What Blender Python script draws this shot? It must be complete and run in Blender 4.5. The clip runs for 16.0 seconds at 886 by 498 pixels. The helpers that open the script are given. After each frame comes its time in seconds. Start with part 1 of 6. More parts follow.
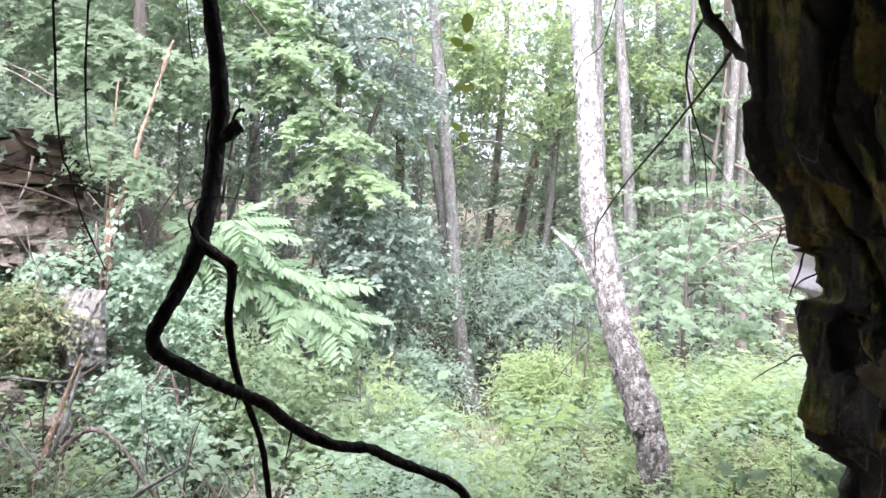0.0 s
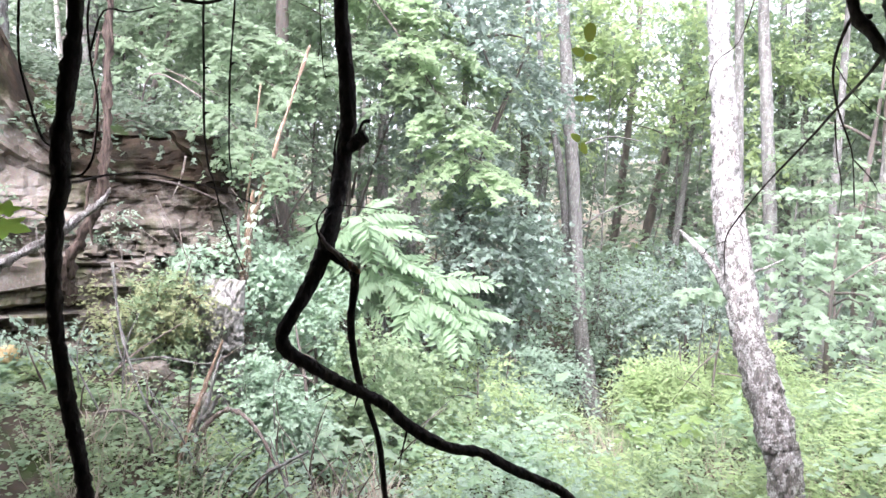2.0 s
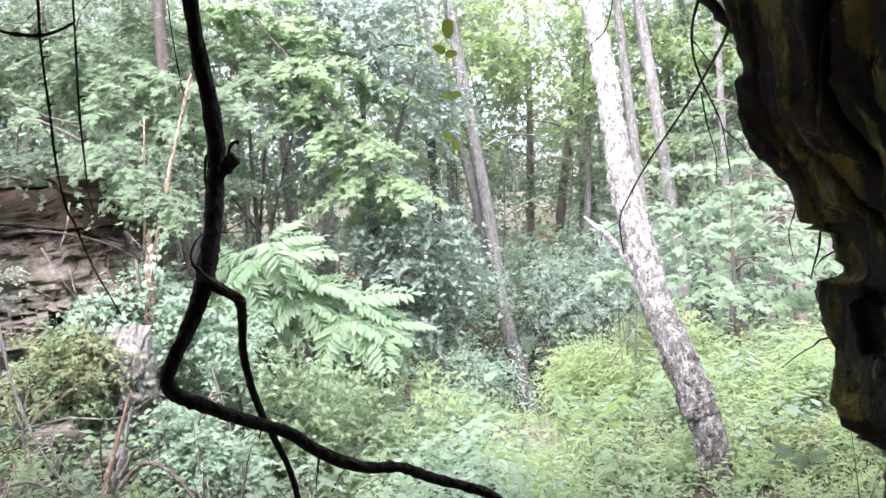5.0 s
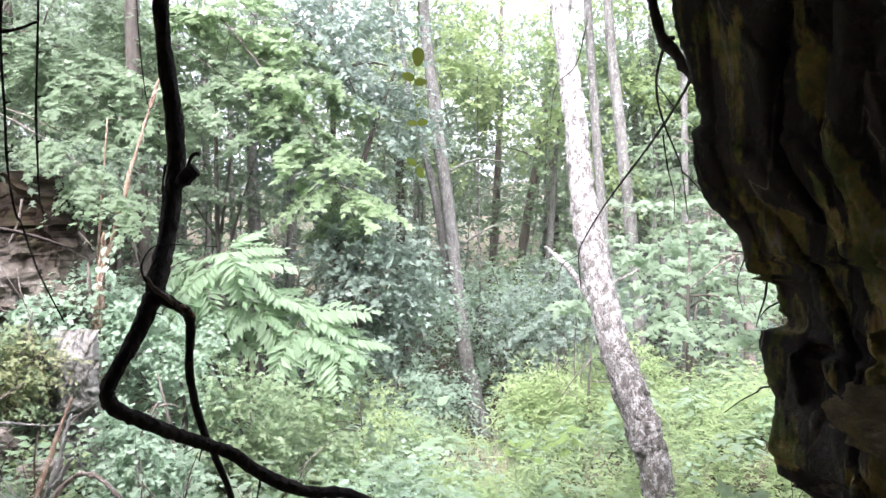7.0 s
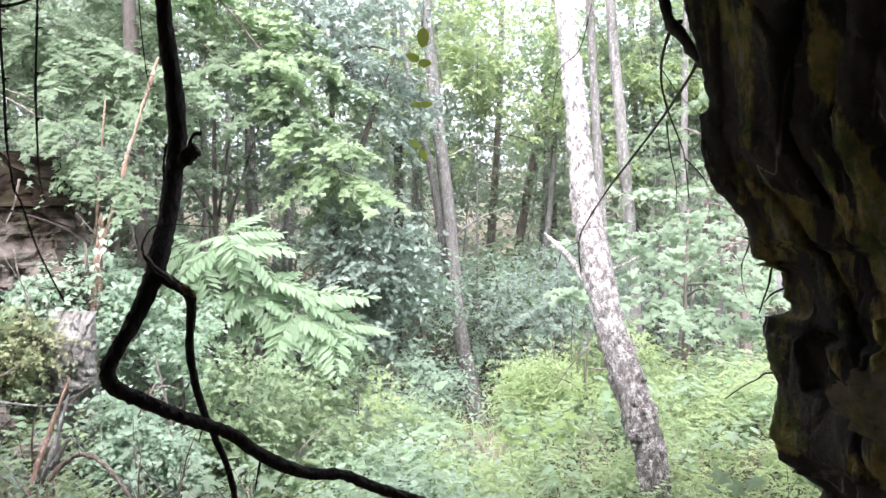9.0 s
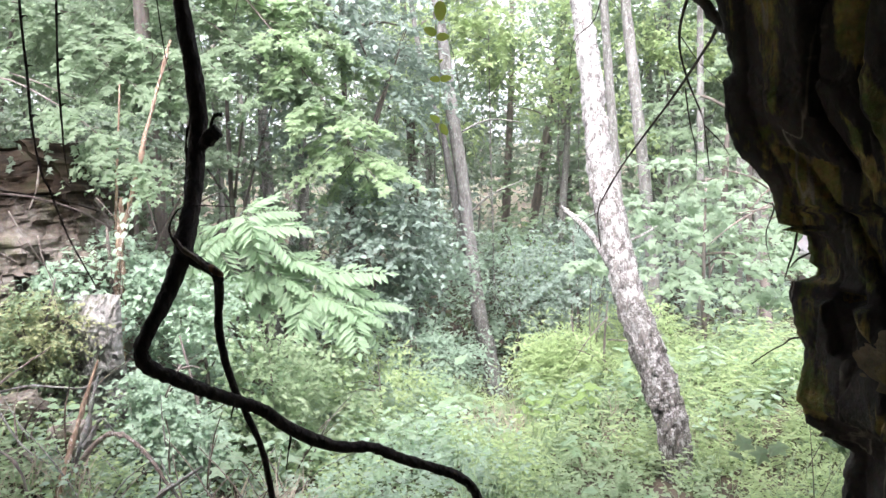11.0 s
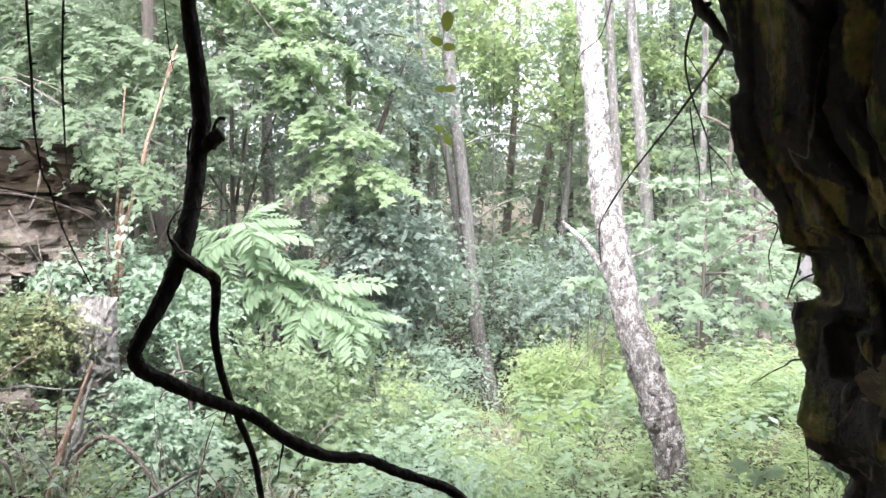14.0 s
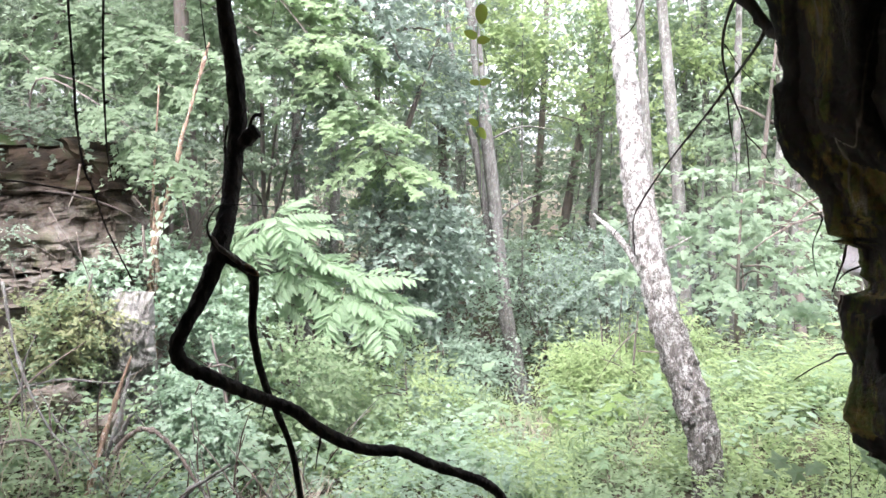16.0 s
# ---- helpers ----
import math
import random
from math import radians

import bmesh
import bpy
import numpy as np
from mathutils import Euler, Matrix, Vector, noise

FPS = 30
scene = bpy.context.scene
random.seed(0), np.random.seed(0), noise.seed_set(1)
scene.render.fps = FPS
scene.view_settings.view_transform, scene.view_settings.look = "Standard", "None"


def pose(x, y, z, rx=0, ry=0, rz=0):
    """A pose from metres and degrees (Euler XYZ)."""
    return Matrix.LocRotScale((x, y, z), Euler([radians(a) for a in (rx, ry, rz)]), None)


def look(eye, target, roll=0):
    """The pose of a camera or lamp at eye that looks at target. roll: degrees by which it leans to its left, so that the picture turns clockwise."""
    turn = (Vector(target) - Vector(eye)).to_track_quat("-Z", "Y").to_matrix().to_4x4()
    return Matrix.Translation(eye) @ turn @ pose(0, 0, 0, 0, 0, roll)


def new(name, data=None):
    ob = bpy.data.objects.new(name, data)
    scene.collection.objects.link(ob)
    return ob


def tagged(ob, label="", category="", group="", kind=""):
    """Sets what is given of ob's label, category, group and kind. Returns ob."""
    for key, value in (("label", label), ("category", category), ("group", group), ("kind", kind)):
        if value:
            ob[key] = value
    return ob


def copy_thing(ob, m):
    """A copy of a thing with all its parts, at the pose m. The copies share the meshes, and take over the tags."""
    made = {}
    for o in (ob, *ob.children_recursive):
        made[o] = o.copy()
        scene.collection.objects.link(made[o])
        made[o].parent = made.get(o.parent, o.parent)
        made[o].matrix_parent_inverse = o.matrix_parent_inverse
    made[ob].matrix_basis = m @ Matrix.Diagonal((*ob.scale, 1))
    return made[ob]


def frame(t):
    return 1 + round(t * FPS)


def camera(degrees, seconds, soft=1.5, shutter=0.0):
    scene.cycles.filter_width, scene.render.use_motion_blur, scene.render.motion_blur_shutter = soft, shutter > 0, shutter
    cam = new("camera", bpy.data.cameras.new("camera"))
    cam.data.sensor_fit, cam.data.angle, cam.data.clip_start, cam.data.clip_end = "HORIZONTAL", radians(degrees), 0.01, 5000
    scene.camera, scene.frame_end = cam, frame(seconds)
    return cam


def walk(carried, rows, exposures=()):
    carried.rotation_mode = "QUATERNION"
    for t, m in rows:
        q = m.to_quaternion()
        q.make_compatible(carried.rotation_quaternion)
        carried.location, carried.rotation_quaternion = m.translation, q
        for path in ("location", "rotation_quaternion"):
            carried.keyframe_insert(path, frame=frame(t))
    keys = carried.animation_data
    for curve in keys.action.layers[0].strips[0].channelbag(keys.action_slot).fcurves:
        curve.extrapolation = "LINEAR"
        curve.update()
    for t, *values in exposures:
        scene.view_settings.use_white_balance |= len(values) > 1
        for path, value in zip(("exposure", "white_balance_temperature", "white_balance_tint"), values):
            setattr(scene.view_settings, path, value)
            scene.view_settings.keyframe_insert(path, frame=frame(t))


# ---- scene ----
# ---------------------------------------------------------------- camera and walk
cam = camera(66.0, 16.0, 1.5)
EYE, TILT = 1.6, -4.0
ROWS = [
    (0, -0.0764, -0.0407, -0.0299, -1.701, 0.797, 1.616),
    (0.5, -0.0894, -0.0680, -0.0098, 3.090, 1.123, -0.494),
    (1, -0.1137, -0.0700, -0.0110, 2.996, -0.169, -0.954),
    (1.5, -0.0710, -0.0749, -0.0010, 4.579, -0.344, 1.846),
    (2, -0.0602, -0.0568, 0.0084, 8.570, -0.117, 3.134),
    (2.5, -0.1252, -0.0380, -0.0004, 8.368, -0.755, -1.415),
    (3, -0.0965, -0.0237, -0.0184, 7.330, -2.485, -0.109),
    (3.5, -0.0541, -0.0282, -0.0043, 5.244, -0.094, 0.602),
    (4, -0.0194, -0.0065, -0.0109, 4.342, 0.034, -3.635),
    (6.5, 0.0390, -0.0084, 0.0198, -0.974, 2.243, -2.127),
    (7, 0.0362, -0.0070, 0.0175, -1.007, 2.276, -0.839),
    (7.5, 0.0387, -0.0030, 0.0173, -1.042, 2.365, -0.528),
    (8, 0.0309, -0.0053, 0.0135, -1.339, 2.286, -0.067),
    (8.5, 0.0271, 0.0023, 0.0111, -1.390, 1.670, -0.015),
    (11, 0.0044, -0.0088, 0.0057, 0.024, -0.839, -1.646),
    (11.5, 0.0057, -0.0009, 0.0019, -0.191, -1.729, -1.473),
    (12, 0.0025, 0.0038, 0.0029, -0.113, -1.697, -1.786),
    (12.5, 0.0028, 0.0017, 0.0050, 0.206, -0.365, -1.755),
    (13, 0.0023, 0.0037, 0.0033, 0.086, 0.704, 0.340),
    (13.5, 0.0062, 0.0042, 0.0035, 0.016, 0.842, 0.831),
    (14, 0.0036, 0.0030, 0.0008, -0.010, 0.227, 0.057),
    (14.5, 0.0, 0.0, 0.0, 0.0, 0.0, 0.0),
    (15, -0.0015, -0.0029, -0.0002, 0.209, 0.039, -0.457),
    (15.5, -0.0074, -0.0014, 0.0028, 0.868, 0.097, -0.820),
    (16, -0.0131, 0.0035, 0.0014, 2.352, -0.293, -0.299),
]
EXPOSURES = [(0, 2.90, 5980, 25.5), (0.5, 3.0, 5980, 25.5), (1.5, 2.98, 5980, 25.5), (2.5, 3.09, 5980, 25.5), (4.2, 3.0, 5980, 25.5), (6.3, 2.90, 6060, 24.5), (8.7, 2.90, 6060, 24.5), (10.8, 2.90, 6150, 23), (16, 2.88, 6150, 22)]
walk(cam, [(t, pose(0, 0, EYE, TILT) @ pose(x, y, z, 90 + p, 0, yaw) @ pose(0, 0, 0, 0, 0, roll))
           for t, x, y, z, yaw, p, roll in ROWS], EXPOSURES)

# ---------------------------------------------------------------- sky and sun: bright overcast after rain
world = bpy.data.worlds.new("overcast_sky")
scene.world = world
world.use_nodes = True
wn = world.node_tree.nodes
sky = wn.new("ShaderNodeTexSky")
sky.sky_type, sky.sun_disc = "NISHITA", False
sky.sun_elevation, sky.sun_rotation = radians(58), radians(200)
sky.air_density, sky.dust_density, sky.ozone_density = 1.0, 6.0, 1.0
pale_sky = wn.new("ShaderNodeHueSaturation")
pale_sky.inputs["Saturation"].default_value = 0.25
world.node_tree.links.new(sky.outputs["Color"], pale_sky.inputs["Color"])
world.node_tree.links.new(pale_sky.outputs["Color"], wn["Background"].inputs["Color"])
wn["Background"].inputs["Strength"].default_value = 0.15
sun_data = bpy.data.lights.new("sun", "SUN")
sun_data.energy, sun_data.angle, sun_data.color = 0.35, radians(80), (1.0, 0.97, 0.92)
sun = new("sun", sun_data)
sun.matrix_world = look((5, -14, 30), (0, 6, 0))

rng = np.random.default_rng(11)

# ---------------------------------------------------------------- material helpers


def shader(name):
    m = bpy.data.materials.new(name)
    m.use_nodes = True
    nt = m.node_tree
    return m, nt, nt.nodes, nt.links, nt.nodes["Principled BSDF"]


def ramp_node(nodes, stops):
    r = nodes.new("ShaderNodeValToRGB")
    el = r.color_ramp.elements
    while len(el) < len(stops):
        el.new(0.5)
    for e, (p, c) in zip(el, stops):
        e.position, e.color = p, (*c, 1)
    return r


def noise_node(nodes, links, vec, scale, detail=4, rough=0.6, stretch=None):
    if stretch:
        mp = nodes.new("ShaderNodeMapping")
        mp.inputs["Scale"].default_value = stretch
        links.new(vec, mp.inputs["Vector"])
        vec = mp.outputs["Vector"]
    n = nodes.new("ShaderNodeTexNoise")
    n.inputs["Scale"].default_value, n.inputs["Detail"].default_value, n.inputs["Roughness"].default_value = scale, detail, rough
    links.new(vec, n.inputs["Vector"])
    return n


def mixed(nodes, links, fac, a, b, mode="MIX"):
    m = nodes.new("ShaderNodeMix")
    m.data_type, m.blend_type = "RGBA", mode
    for sock, v in ((m.inputs["Factor"], fac), (m.inputs[6], a), (m.inputs[7], b)):
        if isinstance(v, (int, float)):
            sock.default_value = v
        elif isinstance(v, tuple):
            sock.default_value = (*v, 1)
        else:
            links.new(v, sock)
    return m.outputs[2]


def bumped(nodes, links, bsdf, height, strength, distance=0.02):
    b = nodes.new("ShaderNodeBump")
    b.inputs["Strength"].default_value, b.inputs["Distance"].default_value = strength, distance
    links.new(height, b.inputs["Height"])
    links.new(b.outputs["Normal"], bsdf.inputs["Normal"])


def leaf_material(name, stops, rough=0.38, through_light=0.4, gloss=0.5, dull=0.77):
    """A thin leaf: each leaf has its own tone; light also comes through it."""
    m, _, nodes, links, bsdf = shader(name)
    geo = nodes.new("ShaderNodeNewGeometry")
    tex = nodes.new("ShaderNodeTexCoord")
    ramp = ramp_node(nodes, stops)
    n = noise_node(nodes, links, tex.outputs["Object"], 0.9, 3)
    add = nodes.new("ShaderNodeMath")
    add.operation = "MULTIPLY_ADD"
    add.inputs[1].default_value, add.inputs[2].default_value = 0.28, 0.03
    links.new(geo.outputs["Random Per Island"], add.inputs[0])
    add2 = nodes.new("ShaderNodeMath")
    add2.operation = "MULTIPLY_ADD"
    add2.inputs[1].default_value = 0.60
    links.new(n.outputs["Fac"], add2.inputs[0])
    links.new(add.outputs[0], add2.inputs[2])
    links.new(add2.outputs[0], ramp.inputs["Fac"])
    fine = noise_node(nodes, links, tex.outputs["Object"], 60, 3)
    soft = nodes.new("ShaderNodeHueSaturation")
    soft.inputs["Saturation"].default_value = dull
    links.new(mixed(nodes, links, 0.25, ramp.outputs["Color"], fine.outputs["Color"], "SOFT_LIGHT"), soft.inputs["Color"])
    tone = soft.outputs["Color"]
    links.new(tone, bsdf.inputs["Base Color"])
    bsdf.inputs["Roughness"].default_value = rough
    bsdf.inputs["Specular IOR Level"].default_value = gloss
    tr = nodes.new("ShaderNodeBsdfTranslucent")
    bright = nodes.new("ShaderNodeHueSaturation")
    bright.inputs["Saturation"].default_value, bright.inputs["Value"].default_value = 0.95, 1.35
    links.new(tone, bright.inputs["Color"])
    links.new(bright.outputs["Color"], tr.inputs["Color"])
    mix = nodes.new("ShaderNodeMixShader")
    mix.inputs["Fac"].default_value = min(0.9, through_light + 0.08)
    links.new(bsdf.outputs[0], mix.inputs[1])
    links.new(tr.outputs[0], mix.inputs[2])
    links.new(mix.outputs[0], nodes["Material Output"].inputs["Surface"])
    return m


def bark_material(name, dark, light, lichen=None, lichen_cover=0.5, scale=14.0, rough=0.9, bump=0.6, paler_up=0.0, grain=0.22):
    m, _, nodes, links, bsdf = shader(name)
    tex = nodes.new("ShaderNodeTexCoord")
    vec = tex.outputs["Object"]
    ridges = noise_node(nodes, links, vec, scale, 6, 0.65, (1, 1, grain))
    flakes = noise_node(nodes, links, vec, scale * 3.1, 4, 0.7, (1, 1, 0.5))
    ramp = ramp_node(nodes, [(0.32, dark), (0.68, light)])
    links.new(ridges.outputs["Fac"], ramp.inputs["Fac"])
    tone = mixed(nodes, links, 0.35, ramp.outputs["Color"], flakes.outputs["Color"], "SOFT_LIGHT")
    if lichen:
        spots = noise_node(nodes, links, vec, 24.0, 10, 0.8, (1, 1, 0.6))
        small = noise_node(nodes, links, vec, 120.0, 4, 0.7, (1, 1, 0.7))
        both = nodes.new("ShaderNodeMath")
        both.operation = "MULTIPLY_ADD"
        both.inputs[1].default_value = 0.45
        links.new(small.outputs["Fac"], both.inputs[0])
        links.new(spots.outputs["Fac"], both.inputs[2])
        grown = both.outputs[0]
        # Pale cover gets denser with height, so bark lightens towards the top.
        if paler_up:
            xyz = nodes.new("ShaderNodeSeparateXYZ")
            links.new(vec, xyz.inputs[0])
            more = nodes.new("ShaderNodeMath")
            more.operation, more.use_clamp = "MULTIPLY", True
            more.inputs[1].default_value = 0.35
            links.new(xyz.outputs["Z"], more.inputs[0])
            total = nodes.new("ShaderNodeMath")
            total.operation = "MULTIPLY_ADD"
            total.inputs[1].default_value = paler_up
            links.new(more.outputs[0], total.inputs[0])
            links.new(grown, total.inputs[2])
            grown = total.outputs[0]
        mask = ramp_node(nodes, [(0.81 - 0.2 * lichen_cover, (0, 0, 0)), (0.835 - 0.2 * lichen_cover, (1, 1, 1))])
        links.new(grown, mask.inputs["Fac"])
        tone = mixed(nodes, links, mask.outputs["Color"], tone, lichen)
    links.new(tone, bsdf.inputs["Base Color"])
    bsdf.inputs["Roughness"].default_value = rough
    bumped(nodes, links, bsdf, ridges.outputs["Fac"], bump, 0.03)
    return m


def rock_material(name, dark, mid, light, stain=None, stain_cover=0.3, scale=3.0, strata=3.0, rough=0.85, bump=0.5, speck=None):
    m, _, nodes, links, bsdf = shader(name)
    tex = nodes.new("ShaderNodeTexCoord")
    vec = tex.outputs["Object"]
    beds = noise_node(nodes, links, vec, scale, 6, 0.65, (1, 1, strata))
    grain = noise_node(nodes, links, vec, scale * 22, 5, 0.7)
    ramp = ramp_node(nodes, [(0.3, dark), (0.5, mid), (0.72, light)])
    links.new(beds.outputs["Fac"], ramp.inputs["Fac"])
    tone = mixed(nodes, links, 0.4, ramp.outputs["Color"], grain.outputs["Color"], "SOFT_LIGHT")
    if speck:
        flecks = noise_node(nodes, links, vec, scale * 5.5, 7, 0.75)
        cover = ramp_node(nodes, [(0.54, (0, 0, 0)), (0.62, (1, 1, 1))])
        links.new(flecks.outputs["Fac"], cover.inputs["Fac"])
        tone = mixed(nodes, links, cover.outputs["Color"], tone, speck)
    if stain:
        spots = noise_node(nodes, links, vec, scale * 1.6, 5, 0.6, (1, 1, min(0.45, strata)))
        mask = ramp_node(nodes, [(0.62 - 0.25 * stain_cover, (0, 0, 0)), (0.74 - 0.25 * stain_cover, (1, 1, 1))])
        links.new(spots.outputs["Fac"], mask.inputs["Fac"])
        tone = mixed(nodes, links, mask.outputs["Color"], tone, stain)
    links.new(tone, bsdf.inputs["Base Color"])
    bsdf.inputs["Roughness"].default_value = rough
    bsdf.inputs["Specular IOR Level"].default_value = 0.15
    hsum = nodes.new("ShaderNodeMath")
    hsum.operation = "MULTIPLY_ADD"
    hsum.inputs[1].default_value = 0.3
    links.new(grain.outputs["Fac"], hsum.inputs[0])
    links.new(beds.outputs["Fac"], hsum.inputs[2])
    bumped(nodes, links, bsdf, hsum.outputs[0], bump, 0.04)
    return m


def cave_material(name):
    """Nearly black rock; olive, ochre and green growth by bed and near the lip, thin pale mineral veins."""
    m, _, nodes, links, bsdf = shader(name)
    vec = nodes.new("ShaderNodeTexCoord").outputs["Object"]
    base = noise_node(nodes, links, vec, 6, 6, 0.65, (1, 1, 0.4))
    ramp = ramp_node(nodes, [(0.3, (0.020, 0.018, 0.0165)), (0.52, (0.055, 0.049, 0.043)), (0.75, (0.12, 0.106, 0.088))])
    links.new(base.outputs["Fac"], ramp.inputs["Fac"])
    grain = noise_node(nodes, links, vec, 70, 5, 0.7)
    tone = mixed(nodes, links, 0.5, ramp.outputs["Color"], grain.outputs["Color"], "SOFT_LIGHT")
    hue = noise_node(nodes, links, vec, 11, 5, 0.65)
    kinds = ramp_node(nodes, [(0.36, (0.10, 0.125, 0.03)), (0.48, (0.24, 0.22, 0.065)), (0.58, (0.42, 0.34, 0.11)), (0.70, (0.50, 0.37, 0.20))])
    links.new(hue.outputs["Fac"], kinds.inputs["Fac"])
    runs = noise_node(nodes, links, vec, 8.0, 9, 0.66, (1.6, 1.6, 0.30))
    # how readily each bed carries growth, from the floor upwards
    xyz = nodes.new("ShaderNodeSeparateXYZ")
    links.new(nodes.new("ShaderNodeNewGeometry").outputs["Position"], xyz.inputs[0])
    height = nodes.new("ShaderNodeMapRange")
    height.inputs["From Min"].default_value, height.inputs["From Max"].default_value = 1.0, 2.2
    links.new(xyz.outputs["Z"], height.inputs["Value"])
    waver = nodes.new("ShaderNodeMath")
    waver.operation = "MULTIPLY_ADD"
    waver.inputs[1].default_value = 0.06
    links.new(hue.outputs["Fac"], waver.inputs[0])
    links.new(height.outputs["Result"], waver.inputs[2])
    # No growth at the lowest stop: the ledge's shade, put in as black.
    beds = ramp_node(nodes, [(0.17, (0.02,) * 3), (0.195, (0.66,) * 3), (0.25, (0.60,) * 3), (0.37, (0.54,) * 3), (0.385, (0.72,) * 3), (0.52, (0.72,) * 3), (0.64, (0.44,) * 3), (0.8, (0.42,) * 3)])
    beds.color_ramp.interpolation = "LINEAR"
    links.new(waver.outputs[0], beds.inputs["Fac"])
    lip = nodes.new("ShaderNodeMapRange")
    lip.inputs["From Min"].default_value, lip.inputs["From Max"].default_value = 1.17, 1.22
    lip.inputs["To Min"].default_value, lip.inputs["To Max"].default_value = 0.0, 0.10
    links.new(xyz.outputs["Y"], lip.inputs["Value"])
    # one long ochre run down the wall, shifting aside at a bed
    aside = nodes.new("ShaderNodeMapRange")
    aside.inputs["From Min"].default_value, aside.inputs["From Max"].default_value = 1.70, 1.80
    aside.inputs["To Min"].default_value, aside.inputs["To Max"].default_value = 0.975, 1.02
    links.new(xyz.outputs["Z"], aside.inputs["Value"])
    wander = nodes.new("ShaderNodeMath")
    wander.operation = "MULTIPLY_ADD"
    wander.inputs[1].default_value = 0.03
    links.new(hue.outputs["Fac"], wander.inputs[0])
    links.new(aside.outputs["Result"], wander.inputs[2])
    away = nodes.new("ShaderNodeMath")
    away.operation = "SUBTRACT"
    links.new(xyz.outputs["Y"], away.inputs[0])
    links.new(wander.outputs[0], away.inputs[1])
    span = nodes.new("ShaderNodeMath")
    span.operation = "ABSOLUTE"
    links.new(away.outputs[0], span.inputs[0])
    streak = nodes.new("ShaderNodeMapRange")
    streak.inputs["From Min"].default_value, streak.inputs["From Max"].default_value = 0.010, 0.026
    streak.inputs["To Min"].default_value, streak.inputs["To Max"].default_value = 0.30, 0.0
    links.new(span.outputs[0], streak.inputs["Value"])
    both_ways = nodes.new("ShaderNodeMath")
    both_ways.operation = "ADD"
    links.new(lip.outputs["Result"], both_ways.inputs[0])
    links.new(streak.outputs["Result"], both_ways.inputs[1])
    ready = nodes.new("ShaderNodeMath")
    ready.operation = "ADD"
    links.new(beds.outputs["Color"], ready.inputs[0])
    links.new(both_ways.outputs[0], ready.inputs[1])
    wet = nodes.new("ShaderNodeMath")
    wet.operation = "MULTIPLY_ADD"
    wet.inputs[1].default_value = 0.42
    links.new(ready.outputs[0], wet.inputs[0])
    links.new(runs.outputs["Fac"], wet.inputs[2])
    cover = ramp_node(nodes, [(0.735, (0, 0, 0)), (0.80, (0.9, 0.9, 0.9))])
    links.new(wet.outputs[0], cover.inputs["Fac"])
    tone = mixed(nodes, links, cover.outputs["Color"], tone, mixed(nodes, links, 0.7, kinds.outputs["Color"], grain.outputs["Color"], "SOFT_LIGHT"))
    thread = noise_node(nodes, links, vec, 5.5, 3, 0.45, (1.7, 1.7, 0.13))
    off = nodes.new("ShaderNodeMath")
    off.operation = "SUBTRACT"
    off.inputs[1].default_value = 0.5
    links.new(thread.outputs["Fac"], off.inputs[0])
    width = nodes.new("ShaderNodeMath")
    width.operation = "ABSOLUTE"
    links.new(off.outputs[0], width.inputs[0])
    vein = ramp_node(nodes, [(0.002, (0.8, 0.8, 0.8)), (0.012, (0, 0, 0))])
    links.new(width.outputs[0], vein.inputs["Fac"])
    broken = ramp_node(nodes, [(0.45, (0, 0, 0)), (0.58, (1, 1, 1))])
    links.new(base.outputs["Fac"], broken.inputs["Fac"])
    both = mixed(nodes, links, 1.0, vein.outputs["Color"], broken.outputs["Color"], "MULTIPLY")
    tone = mixed(nodes, links, both, tone, (0.36, 0.33, 0.27))
    links.new(tone, bsdf.inputs["Base Color"])
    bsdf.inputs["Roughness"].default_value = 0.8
    hsum = nodes.new("ShaderNodeMath")
    hsum.operation = "MULTIPLY_ADD"
    hsum.inputs[1].default_value = 0.35
    links.new(grain.outputs["Fac"], hsum.inputs[0])
    links.new(base.outputs["Fac"], hsum.inputs[2])
    bumped(nodes, links, bsdf, hsum.outputs[0], 0.9, 0.03)
    return m


# ---------------------------------------------------------------- materials
LEAF_SUMAC = leaf_material("sumac_leaf", [(0.0, (0.175, 0.28, 0.15)), (0.5, (0.23, 0.345, 0.19)), (1.0, (0.29, 0.415, 0.245))], 0.55, 0.48, 0.25, 0.86)
LEAF_BRIGHT = leaf_material("bright_maple_leaf", [(0.0, (0.19, 0.29, 0.13)), (0.5, (0.245, 0.355, 0.165)), (1.0, (0.31, 0.43, 0.215))], 0.55, 0.55, 0.2, 0.80)
LEAF_MAPLE = leaf_material("maple_leaf", [(0.0, (0.13, 0.21, 0.10)), (0.5, (0.18, 0.27, 0.135)), (1.0, (0.23, 0.335, 0.175))], 0.55, 0.55, 0.2, 0.76)
LEAF_GLOSSY = leaf_material("glossy_leaf", [(0.0, (0.115, 0.18, 0.125)), (0.5, (0.17, 0.25, 0.18)), (1.0, (0.24, 0.325, 0.24))], 0.38, 0.3, 0.5, 0.76)
LEAF_BUSH = leaf_material("bush_leaf", [(0.0, (0.14, 0.22, 0.14)), (0.5, (0.215, 0.32, 0.21)), (1.0, (0.31, 0.425, 0.29))], 0.45, 0.40, 0.35, 0.80)
LEAF_TEAL = leaf_material("pale_bush_leaf", [(0.0, (0.20, 0.30, 0.19)), (0.5, (0.28, 0.40, 0.265)), (1.0, (0.37, 0.49, 0.35))], 0.42, 0.40, 0.4, 0.85)
LEAF_PALE = leaf_material("pale_maple_leaf", [(0.0, (0.18, 0.265, 0.155)), (0.5, (0.245, 0.345, 0.21)), (1.0, (0.32, 0.425, 0.28))], 0.55, 0.55, 0.3, 0.80)
